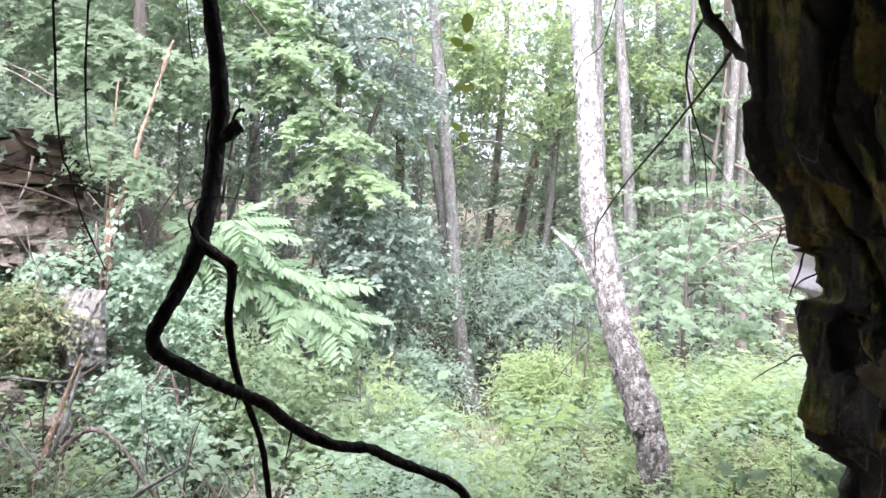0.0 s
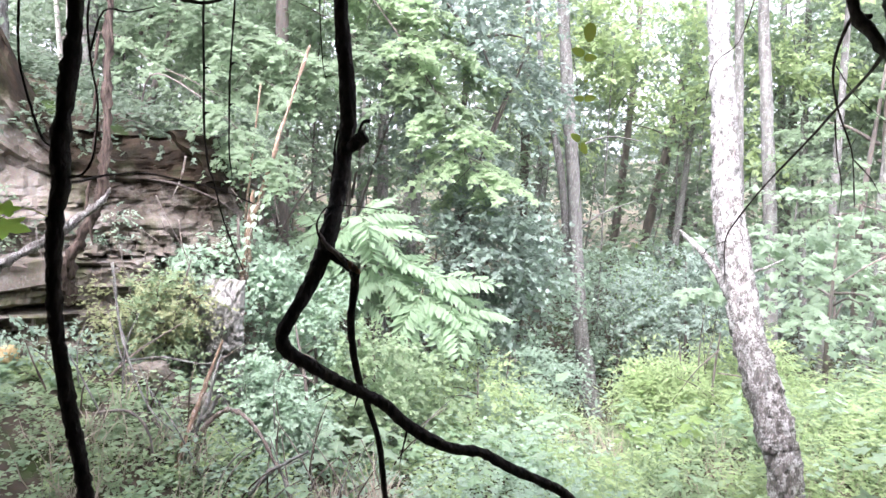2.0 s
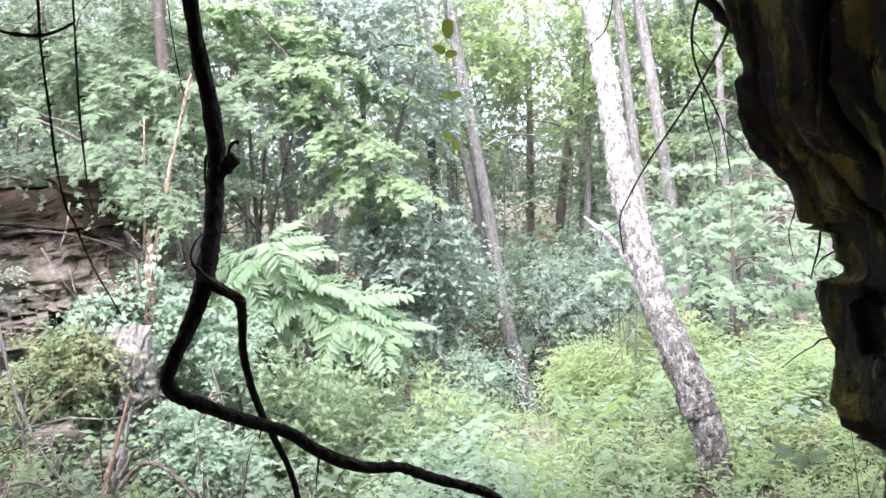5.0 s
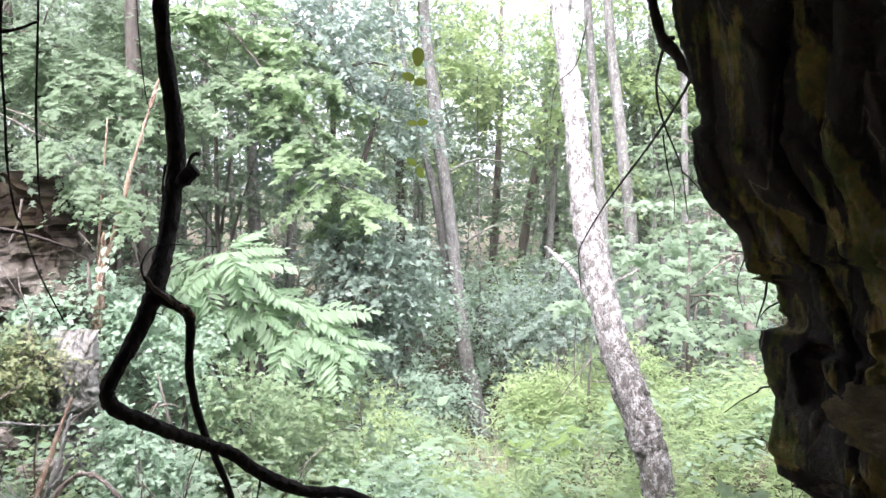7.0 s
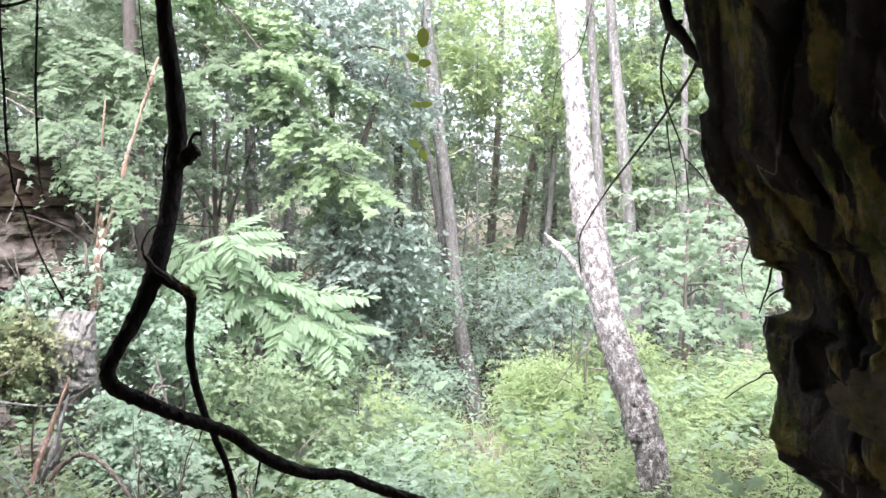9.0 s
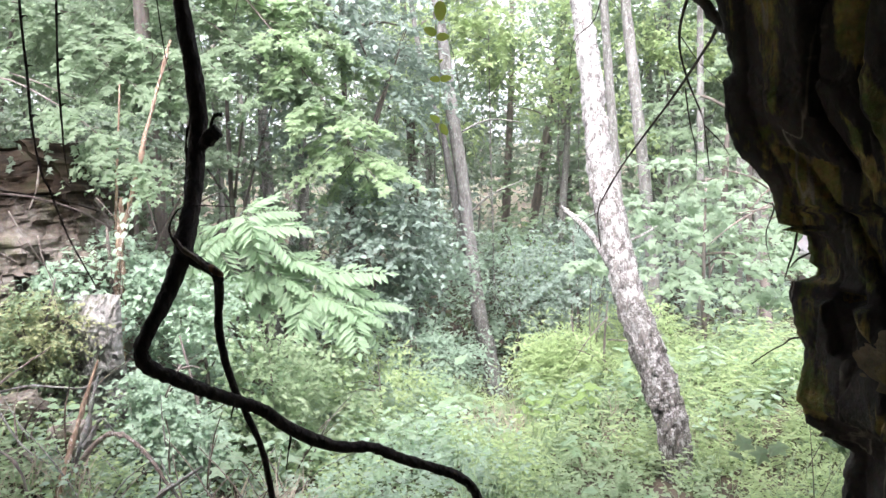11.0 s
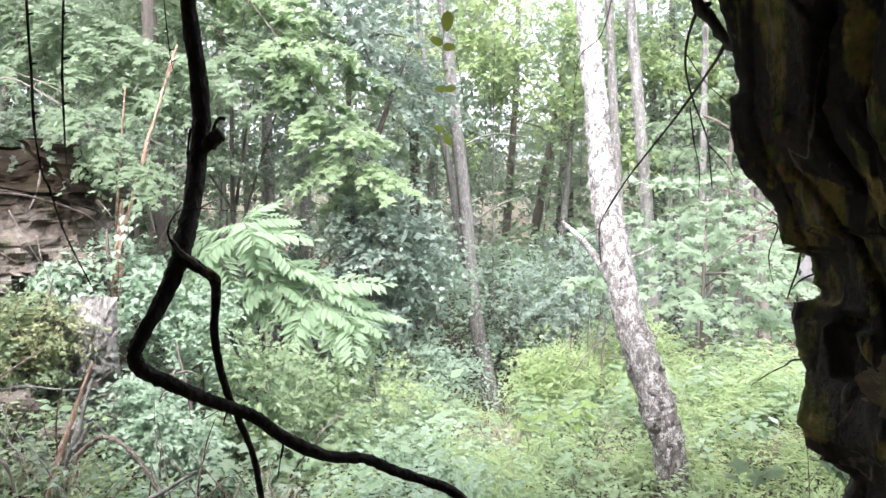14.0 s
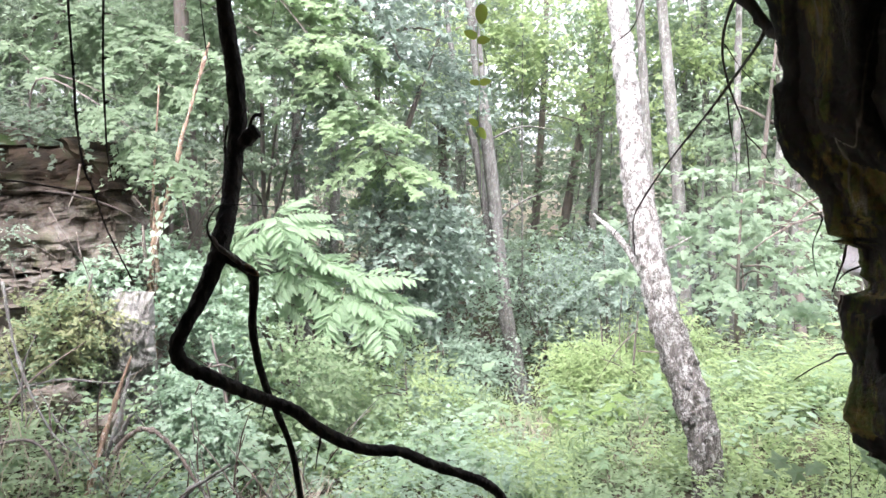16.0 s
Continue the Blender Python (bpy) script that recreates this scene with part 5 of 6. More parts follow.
sapling("shrub", -0.6, 5.9, 0.7, 0.45, 170, LEAF_YELLOW, OVAL, 0.045, "bushy yellow-green shrub with fine leaves", "shrub", -0.1, length=0.25, gap=False)
sapling("shrub", -1.45, 5.5, 0.75, 0.75, 330, LEAF_HERB, BROAD, 0.06, "low green shrub under compound leaves", "shrub", -0.1, length=0.3, gap=False)
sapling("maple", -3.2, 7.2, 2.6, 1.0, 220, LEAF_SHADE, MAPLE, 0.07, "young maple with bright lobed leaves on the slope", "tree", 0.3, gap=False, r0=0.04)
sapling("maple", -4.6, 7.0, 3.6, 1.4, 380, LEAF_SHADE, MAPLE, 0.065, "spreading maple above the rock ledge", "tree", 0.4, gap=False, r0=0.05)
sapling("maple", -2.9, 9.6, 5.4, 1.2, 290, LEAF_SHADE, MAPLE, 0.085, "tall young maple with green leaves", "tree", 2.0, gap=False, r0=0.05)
drooping_branch("maple", [(-4.35, 11.01, 0.32), (-4.1, 10.5, 2.62), (-3.52, 9.47, 4.29), (-2.69, 8.58, 4.35), (-1.92, 8.26, 3.52), (-1.22, 8.13, 2.5), (-0.87, 8.06, 1.79)], 2, 0.32, 240, LEAF_BRIGHT, MAPLE, 0.116, "maple with a long bright green branch drooping into the hollow")
drooping_branch("maple", [(-5.04, 7.68, 2.32), (-4.92, 7.56, 3.28), (-4.32, 7.08, 3.64), (-3.6, 6.72, 3.22), (-2.88, 6.6, 2.68)], 2, 0.31, 110, LEAF_MAPLE, MAPLE, 0.085, "maple branch with layered leaves over the ledge", BARK_DARK, 0.011)
drooping_branch("maple", [(-3.9, 5.9, 2.2), (-3.6, 5.6, 2.6), (-2.9, 5.25, 2.35), (-2.4, 5.05, 2.0), (-2.12, 4.95, 1.74)], 2, 0.11, 60, LEAF_MAPLE, MAPLE, 0.065, "low maple branch with bright leaves beside a dead stem", BARK_DARK, 0.009)
drooping_branch("maple", [(-5.88, 8.28, 2.56), (-5.76, 8.04, 3.64), (-5.06, 7.44, 4.1), (-4.22, 7.2, 3.74), (-3.53, 7.08, 3.41), (-2.96, 6.96, 3.16), (-2.47, 6.84, 2.86)], 2, 0.34, 230, LEAF_MAPLE, MAPLE, 0.097, "maple branch with tiers of green leaves above the ledge", BARK_DARK, 0.014)
drooping_branch("maple", [(-5.52, 7.08, 2.56), (-5.28, 6.84, 3.16), (-4.55, 6.48, 3.16), (-4.07, 6.36, 2.87), (-3.54, 6.24, 2.66), (-3.13, 6.24, 2.45), (-2.88, 6.12, 2.31)], 2, 0.22, 75, LEAF_MAPLE, MAPLE, 0.08, "maple branch hanging low over the brow of the ledge", BARK_DARK, 0.011)
drooping_branch("maple", [(-5.5, 10.11, 1.98), (-5.25, 9.47, 4.16), (-4.44, 8.7, 4.66), (-3.58, 8.45, 4.17), (-2.79, 8.32, 3.74), (-2.16, 8.19, 3.24), (-1.77, 8.19, 2.78)], 2, 0.31, 190, LEAF_MAPLE, MAPLE, 0.103, "maple with a drooping branch of layered green leaves", BARK_DARK, 0.014)
drooping_branch("maple", [(-3.84, 10.5, 0.58), (-3.58, 9.98, 4.16), (-2.84, 9.22, 5.12), (-2.28, 8.96, 4.47), (-1.59, 8.7, 3.83), (-1.28, 8.58, 3.32)], 2, 0.28, 150, LEAF_BRIGHT, MAPLE, 0.103, "maple with a short bright green drooping branch", BARK_DARK, 0.014)
sapling("broadleaf_tree", -1.3, 9.6, 6.2, 1.35, 620, LEAF_GLOSSY, BROAD, 0.10, "dense broadleaf tree with glossy blue-green leaves", "tree", 2.7, gap=False, r0=0.07)
sapling("broadleaf_tree", -0.95, 8.8, 2.75, 0.85, 430, LEAF_GLOSSY, BROAD, 0.095, "low dark glossy-leaved tree in shade", "tree", 1.0, gap=False, r0=0.05)
sapling("shrub", -0.2, 9.4, 2.25, 0.55, 260, LEAF_BUSH, OVAL, 0.09, "upright leafy green shrub beside a twin-stem tree", "shrub", 0.2)
sapling("shrub", 1.95, 10.2, 2.15, 0.95, 520, LEAF_GLOSSY, OVAL, 0.075, "dark blue-green shrub in the hollow", "shrub", 0.3)
sapling("shrub", 1.2, 12.2, 2.3, 0.9, 340, LEAF_BUSH, OVAL, 0.085, "tall grey-green shrub behind a twin-stem tree", "shrub", 0.2)
sapling("shrub", 2.9, 12.6, 2.4, 1.0, 340, LEAF_GLOSSY, OVAL, 0.085, "tall grey-green shrub in the hollow", "shrub", 0.2)
sapling("shrub", -1.3, 11.8, 2.2, 0.9, 300, LEAF_GLOSSY, OVAL, 0.085, "dark green shrub in forest shade", "shrub", 0.1)
# Their dark leaves carry the shade between the far trunks in their colour.
for x, y, h in ((-4.6, 14.6, 3.0), (-3.75, 13.6, 2.9), (-2.9, 14.4, 3.1), (-2.2, 13.4, 2.7)):
    sapling("shrub", x, y, h, 0.95, 220, LEAF_BROW_SHADE, OVAL, 0.10, "dark green shrub in forest shade", "shrub", 0.2, gap=False)
# Lime leaves put the clearing's sunlight into the shrub's colour.
sapling("shrub", 1.95, 13.2, 2.2, 0.45, 150, LEAF_LIME, OVAL, 0.085, "yellow-green shrub, its bright colour standing in for a sunlit clearing", "shrub", 0.9, gap=False)
sapling("shrub", -0.4, 8.4, 1.0, 0.9, 200, LEAF_BUSH, OVAL, 0.075, "low green shrub in the hollow", "shrub", -0.1)
sapling("shrub", 1.50, 6.2, 0.90, 0.58, 850, LEAF_YELLOW, NARROW, 0.062, "bushy yellow-green shrub with fine leaves", "shrub", -0.2, length=0.3, count=14)
sapling("shrub", 1.22, 6.5, 0.85, 0.42, 500, LEAF_YELLOW, NARROW, 0.062, "bushy yellow-green shrub with fine leaves", "shrub", -0.2, length=0.3, count=14)
sapling("maple", 2.75, 7.1, 2.0, 0.80, 105, LEAF_PALE, LOBED, 0.105, "young maple with pale green lobed leaves", "tree", 0.0, gap=False)
sapling("maple", 1.44, 6.4, 1.52, 0.17, 9, LEAF_PALE, MAPLE, 0.125, "thin maple sapling with pale lobed leaves", "tree", 1.1, gap=False, r0=0.008, stems=3, length=0.2, count=7)
sapling("maple", 3.7, 8.6, 4.2, 1.0, 210, LEAF_MAPLE, MAPLE, 0.085, "slender maple with light green leaves", "tree", 1.0)
sapling("maple", 1.50, 2.75, 0.80, 0.22, 8, LEAF_MAPLE, MAPLE, 0.09, "small maple seedling with broad leaves by the rock", "plant", 0.52, r0=0.004, stems=3, gap=False, length=0.2, count=5, keep=0.9)

sapling("shrub", -2.90, 4.28, 0.62, 0.28, 150, LEAF_RUST, OVAL, 0.042, "rusty yellow-green weeds growing on the ledge", "shrub", 0.0, length=0.2, gap=False)
sapling("shrub", -2.74, 4.33, 0.66, 0.26, 170, LEAF_HERB, OVAL, 0.040, "yellow-green weeds growing on the ledge", "shrub", 0.0, length=0.2, gap=False)
sapling("shrub", -2.52, 4.40, 1.12 - float(ground_z(-2.52, 4.40)), 0.20, 130, LEAF_RUST, OVAL, 0.036, "rusty yellow-green weeds beside a pale rock", "shrub", 0.62 - float(ground_z(-2.52, 4.40)), length=0.16, gap=False)
sapling("shrub", -3.1, 3.75, 0.28, 0.3, 50, LEAF_BUSH, OVAL, 0.045, "small green plants at the foot of the ledge", "shrub", -0.1, length=0.2, gap=False)

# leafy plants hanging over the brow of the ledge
for k, (y, n, leaf) in enumerate([(2.9, 45, LEAF_BROW_SHADE), (3.5, 50, LEAF_BROW_SHADE), (4.0, 40, LEAF_BROW_SHADE), (4.5, 45, LEAF_BROW_SHADE), (4.9, 40, LEAF_BROW_SHADE), (5.3, 60, LEAF_BROW_SHADE)]):
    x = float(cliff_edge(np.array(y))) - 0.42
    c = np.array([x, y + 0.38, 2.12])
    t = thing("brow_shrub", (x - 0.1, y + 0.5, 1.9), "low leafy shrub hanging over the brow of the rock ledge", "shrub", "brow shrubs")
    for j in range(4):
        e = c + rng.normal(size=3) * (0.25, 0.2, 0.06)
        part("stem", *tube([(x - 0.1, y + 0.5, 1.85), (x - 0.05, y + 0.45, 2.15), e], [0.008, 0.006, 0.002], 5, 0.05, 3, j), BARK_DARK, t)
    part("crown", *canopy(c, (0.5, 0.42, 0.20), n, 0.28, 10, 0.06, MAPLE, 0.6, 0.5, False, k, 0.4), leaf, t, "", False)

# small weeds rooted in the cracks and soil of the upper rock
weed_rng = random.Random(44)
for k in range(16):
    y = weed_rng.uniform(3.3, 4.5)
    z = weed_rng.uniform(1.15, 1.5)
    x = float(cliff_edge(np.array(y))) - 0.02
    t = thing("crack_weed", (x, y, z), "small grey-green weed growing from a rock crack", "weed", "weeds in rock cracks")
    for j in range(3):
        e = np.array([x, y, z]) + rng.normal(size=3) * (0.06, 0.05, 0.04) + (0.05, -0.06, 0.05)
        part("stem", *tube([(x - 0.12, y + 0.14, z - 0.02), ((x + e[0]) / 2, (y + e[1]) / 2, z + 0.05), e], [0.004, 0.003, 0.001], 5, 0.05, 3, j), BARK_DARK, t)
    part("crown", *canopy(np.array([x + 0.02, y - 0.03, z + 0.03]), (0.13, 0.11, 0.07), 16, 0.12, 6, 0.032, BROAD, 0.6, 0.3, False, k, 0.45), (LEAF_SHADE, LEAF_BROW_SHADE, LEAF_BUSH)[k % 3], t, "", False)

# taller young trees that close the view under the sky
TALL = [(-0.01, 14.0, 0), (0.04, 17.5, 1), (0.075, 13.0, 1), (0.12, 16.5, 1), (0.16, 21.0, 1), (0.20, 14.0, 2), (0.25, 18.0, 0), (0.29, 13.0, 1), (0.33, 16.0, 2), (0.38, 14.0, 0), (0.43, 18.0, 1), (0.50, 14.5, 0), (0.57, 12.5, 2), (0.345, 15.0, 0), (0.40, 20.0, 0), (0.46, 13.5, 2), (-0.08, 18.0, 1), (-0.17, 15.0, 0), (-0.28, 17.0, 3), (-0.38, 14.0, 3), (-0.52, 14.0, 3), (-0.44, 10.5, 2), (-0.60, 11.0, 2), (-0.69, 9.5, 3), (-0.80, 10.0, 3), (-0.74, 13.0, 3), (-0.36, 11.5, 2)]
for k, (u, y, kind) in enumerate(TALL):
    g = float(ground_z(u * y, y))
    low = max(0.2, 1.6 + (-0.04, 0.06, 0.11, 0.04)[kind] * y - g)
    sapling("young_tree", u * y, y, 1.6 + 0.36 * y - g, 0.095 * y + 0.3, 430, (LEAF_FAR_HAZE, LEAF_YELLOW, LEAF_MAPLE, LEAF_SHADE)[kind], (OVAL, BROAD, OVAL, BROAD)[kind], 0.125 if kind < 3 else 0.095, "slender young tree with airy light green foliage", "tree", low, BARK_GREY, 0.5, 11, 0.5, 0.2, (0, 0), 0.022, True, "young trees", 4)

# tree of heaven with long compound leaves
def compound_leaf(length, pairs, size):
    """One feather-shaped leaf along +x, drooping at the tip: (stalk, leaflets)."""
    line = np.array([[length * t, 0, 0.16 * length * t - 0.42 * length * t * t] for t in np.linspace(0, 1, 6)])
    stalk = tube(line, [0.006, 0.004, 0.002], 5, 0.0, 2)
    P, A, N, S = [], [], [], []
    for k in range(pairs + 1):
        t = 0.18 + 0.8 * k / pairs
        p = np.array([length * t, 0, 0.16 * length * t - 0.42 * length * t * t])
        for sg in ((1, -1) if k < pairs else (0,)):
            P.append(p)
            A.append([0.55 + rng.normal() * 0.08 + (1 - abs(sg)) * 2, sg * 0.95, -0.45 + rng.normal() * 0.16])
            N.append([rng.normal() * 0.25, sg * 0.15 + rng.normal() * 0.25, 1.0])
            S.append(size * (0.75 + 0.5 * math.sin(math.pi * min(1, 0.15 + t * 0.85))) * rng.uniform(0.9, 1.1))
    lf = leaves(np.array(P), np.array(A), np.array(N), np.array(S), (OVAL[0] * np.array([1, 0.85, 1]), OVAL[1]))
    return stalk, lf


sumac = thing("compound_leaf_tree", (-1.6, 6.35, float(ground_z(-1.6, 6.35))), "young tree with long feather-shaped pale green leaves", "tree")
leaf_kinds = []
for k in range(4):
    (sv, sf), (lv, lf) = compound_leaf(rng.uniform(0.8, 1.0), 9 + k % 3, 0.225)
    leaf_kinds.append((solid("stalk", sv, sf, LEAF_HERB), solid("leaf", lv, lf, LEAF_SUMAC, False)))
# hub of each rosette, its number of leaves, their size and the side that they favour
ROSETTES = [(-1.82, 6.2, 1.37, 14, 0.62, 0.4), (-2.12, 6.15, 1.22, 11, 0.62, 0.0), (-2.08, 6.1, 0.80, 9, 0.58, -0.2), (-1.55, 6.15, 1.02, 12, 0.64, 0.5), (-1.16, 6.1, 0.80, 12, 0.64, 0.5), (-0.85, 6.05, 0.68, 11, 0.56, 0.5), (-1.78, 6.1, 0.72, 8, 0.54, 0.0), (-1.56, 6.0, 0.12, 9, 0.46, 0.0)]
foot = np.array([-1.6, 6.35, float(ground_z(-1.6, 6.35)) - 0.1])
for k, (x, y, z, n, s, side) in enumerate(ROSETTES):
    tip = np.array([x, y, z])
    part("stem", *tube([foot, (foot + tip) / 2 + (rng.normal() * 0.06, 0.05, 0.05), tip], [0.022, 0.016, 0.009], 7, 0.05, 5, 70 + k), BARK_DEAD, sumac)
    for j in range(n):
        a = 2 * math.pi * (j / n) + rng.uniform(-0.35, 0.35)
        a -= side * math.sin(a)
        lift = rng.uniform(-0.12, 0.08)
        spin = pose(x - sumac.location.x, y - sumac.location.y, z - sumac.location.z + lift) @ pose(0, 0, 0, 24, 0, 0) @ pose(0, 0, 0, rng.uniform(-16, 16), rng.uniform(-20, 30), math.degrees(a))
        spin = spin @ Matrix.Scale(s * rng.uniform(0.8, 1.12), 4)
        blade = new("leaf", leaf_kinds[j % 4][1])
        blade.parent, blade.matrix_basis = sumac, spin
        stalk = new("stalk", leaf_kinds[j % 4][0])
        stalk.parent, stalk.matrix_basis = blade, Matrix.Identity(4)

# ---------------------------------------------------------------- dead stems and fallen wood
snag = thing("dead_snag", (-2.391, 4.798, 0.0), "split dead stem with peeling tan and pale bark", "dead tree")
part("stem", *tube([(-2.40, 4.79, -0.2), (-2.391, 4.798, -0.033), (-2.36, 4.818, 0.25), (-2.374, 4.904, 0.768), (-2.386, 4.985, 1.214), (-2.365, 5.064, 1.627)], [0.028, 0.024, 0.022, 0.02, 0.016], 9, 0.24, 7, 61), BARK_SNAG, snag)
part("stem", *tube([(-2.36, 4.77, -0.2), (-2.34, 4.80, 0.25), (-2.335, 4.9, 0.8), (-2.333, 4.941, 1.3), (-2.286, 5.011, 1.586), (-2.19, 5.04, 1.93), (-2.165, 5.05, 2.05), (-2.108, 5.167, 2.386), (-2.043, 5.237, 2.671), (-2.01, 5.26, 2.8)], [0.022, 0.02, 0.016, 0.015, 0.014, 0.012, 0.007], 9, 0.3, 7, 62), BARK_SNAG, snag, "pale flaking leaning stem")
part("stem", *tube([(-2.59, 5.393, 1.0), (-2.59, 5.393, 1.317), (-2.559, 5.431, 1.852), (-2.514, 5.478, 2.522)], [0.012, 0.011, 0.010, 0.006], 7, 0.12, 4, 63), BARK_SNAG, snag, "thin pale stem")
climber = thing("climbing_vine", (-2.20, 4.85, 1.74), "pale leafy vine climbing a dead stem", "vine")
CLIMB = [(-2.15, 4.85, 1.74), (-2.19, 4.84, 1.58), (-2.21, 4.83, 1.47), (-2.25, 4.82, 1.35), (-2.28, 4.80, 1.21), (-2.30, 4.80, 0.9)]
part("strand", *tube(CLIMB, [0.004, 0.004, 0.003], 5, 0.1, 4, 21), BARK_DEAD, climber)
way_up = smooth_line(CLIMB[:-1], 6)
for k in range(34):
    q = way_up[k * (len(way_up) - 1) // 33] + rng.normal(size=3) * (0.035, 0.03, 0.02)
    part("leaf", *leaves(q[None], np.array([[rng.normal() * 0.6, -0.5, -0.6]]), np.array([[rng.normal() * 0.3, -0.7, 0.6]]), [0.062 * rng.uniform(0.7, 1.2)], BROAD), LEAF_TEAL, climber, "", False)
shaggy = thing("shaggy_trunk", (-3.05, 4.2, 1.3), "brown shaggy trunk rising from the ledge", "tree")
part("trunk", *tube([(-3.28, 4.12, 0.80), (-3.22, 4.06, 1.05), (-3.12, 4.10, 1.30), (-3.06, 4.18, 1.558), (-3.057, 4.22, 1.9), (-3.147, 4.357, 2.49), (-3.214, 4.513, 3.262), (-3.3, 4.8, 4.5)], [0.06, 0.052, 0.042, 0.036, 0.033, 0.032, 0.03, 0.02], 18, 0.08, 14, 64, 0.026), BARK_SHAGGY, shaggy)
for k in range(9):
    z = 1.35 + 0.17 * k
    x, y = np.interp(z, [1.05, 1.3, 1.558, 1.9, 2.49, 3.262], [-3.22, -3.12, -3.06, -3.057, -3.147, -3.214]), np.interp(z, [1.05, 1.3, 1.558, 1.9, 2.49, 3.262], [4.06, 4.10, 4.18, 4.22, 4.357, 4.513])
    s = 0.05 * (-1) ** k
    part("bark_strip", *tube([(x + s * 0.6, y - 0.045, z + 0.14), (x + s * 0.9, y - 0.05, z + 0.05), (x + s * 1.15, y - 0.05, z - 0.06), (x + s * 1.5, y - 0.055, z - 0.12)], [0.004, 0.012, 0.010, 0.003], 6, 0.15, 4, 200 + k), BARK_SHAGGY, shaggy)
log = thing("fallen_log", (-3.2, 3.8, 1.2), "bare broken branch leaning across the ledge", "log")
part("wood", *tube([(-3.75, 3.45, 0.85), (-3.488, 3.625, 1.005), (-3.388, 3.698, 1.097), (-3.144, 3.852, 1.287), (-2.93, 3.98, 1.50), (-2.88, 4.02, 1.60)], [0.040, 0.036, 0.040, 0.034, 0.030, 0.012], 16, 0.06, 14, 65, 0.014), BARK_LICHEN, log)
FALLEN = [
    [(-2.16, 3.58, -0.1), (-2.094, 3.654, 0.102), (-2.027, 3.721, 0.333), (-2.015, 3.781, 0.476), (-2.0, 3.84, 0.606)],
    [(-2.12, 3.6, -0.02), (-2.035, 3.608, 0.153), (-1.882, 3.62, 0.321), (-1.751, 3.571, 0.347), (-1.622, 3.517, 0.281), (-1.497, 3.457, 0.153), (-1.374, 3.4, 0.0), (-1.3, 3.35, -0.3)],
    [(-1.6, 3.40, -0.05), (-1.49, 3.403, 0.086), (-1.403, 3.407, 0.144), (-1.273, 3.412, 0.225)],
    [(-2.02, 3.66, 0.25), (-1.976, 3.668, 0.303), (-1.938, 3.674, 0.381), (-1.913, 3.676, 0.406)],
    [(-2.6, 3.6, 0.2), (-2.338, 3.518, 0.296), (-2.233, 3.516, 0.266), (-2.195, 3.508, 0.162), (-2.174, 3.499, -0.1)],
    [(-2.9, 3.75, 0.2), (-2.6, 3.85, 0.55), (-2.35, 4.0, 0.75)],
    [(-2.857, 4.416, 1.671), (-2.639, 4.414, 1.642), (-2.4, 4.508, 1.55), (-2.225, 4.598, 1.416)],
    [(-2.702, 4.629, 1.853), (-2.728, 4.618, 1.701), (-2.789, 4.608, 1.549)],
    [(-2.757, 3.87, 1.128), (-2.635, 3.751, 0.817), (-2.475, 3.637, 0.554), (-2.28, 3.529, 0.336), (-2.055, 3.43, 0.235)],
    [(-2.42, 3.226, 0.385), (-2.223, 3.236, 0.412), (-2.105, 3.233, 0.312), (-2.05, 3.22, 0.101)],
    [(-2.677, 3.826, 0.5), (-2.472, 3.937, 0.531), (-2.22, 4.044, 0.481), (-2.129, 4.151, 0.517)],
    [(-2.028, 3.366, 0.034), (-2.005, 3.484, 0.261), (-1.968, 3.604, 0.502), (-1.933, 3.723, 0.726)],
]
for k, pts in enumerate(FALLEN):
    b = thing("fallen_branch", pts[0], "bare weathered branch lying in the undergrowth", "branch", "fallen branches")
    part("wood", *tube(pts, [0.013, 0.014, 0.011, 0.006] if k < 5 or k > 10 else [0.008, 0.007, 0.004], 8, 0.24, 7, 80 + k), (BARK_GREY, BARK_DEAD, BARK_GREY, BARK_GREY, BARK_DARK, BARK_DEAD, BARK_TWIG, BARK_DEAD, BARK_GREY, BARK_DARK, BARK_GREY, BARK_SNAG)[k], b)

twig_rng = random.Random(9)
for k in range(16):
    ym = twig_rng.uniform(3.9, 5.3)
    x = float(cliff_edge(np.array(ym))) - 0.05 + twig_rng.uniform(-0.05, 0.2)
    z = twig_rng.uniform(1.1, 1.85)
    dx, dz = twig_rng.uniform(-0.35, 0.35), twig_rng.uniform(-0.5, 0.1)
    pts = [(x, ym - 0.2, z), (x + dx * 0.5, ym - 0.3, z + dz * 0.5 + 0.05), (x + dx, ym - 0.28, z + dz)]
    b = thing("dead_twig", pts[0], "thin dead twig caught on the rock bank", "twig", "dead twigs")
    part("wood", *tube(pts, [0.0045, 0.0035, 0.0015], 5, 0.15, 6, 100 + k), BARK_DEAD if k % 3 else BARK_DARK, b)
for k, pts in enumerate([[(2.054, 5.02, 1.71), (2.352, 5.216, 1.65), (2.67, 5.509, 1.53), (2.9, 5.7, 1.4)], [(2.137, 4.997, 1.379), (2.395, 5.198, 1.392), (2.688, 5.401, 1.429), (3.0, 5.6, 1.5)], [(2.0, 5.1, 1.15), (2.3, 5.25, 1.32), (2.75, 5.4, 1.5), (3.1, 5.5, 1.6)], [(2.35, 5.2, 1.39), (2.5, 5.2, 1.55), (2.8, 5.3, 1.62)]]):
    b = thing("dead_twig", pts[0], "pale bare twig reaching past the rock lip", "twig", "dead twigs")
    part("wood", *tube(pts, [0.004, 0.008, 0.011], 5, 0.1, 4, 170 + k), BARK_DEAD, b)
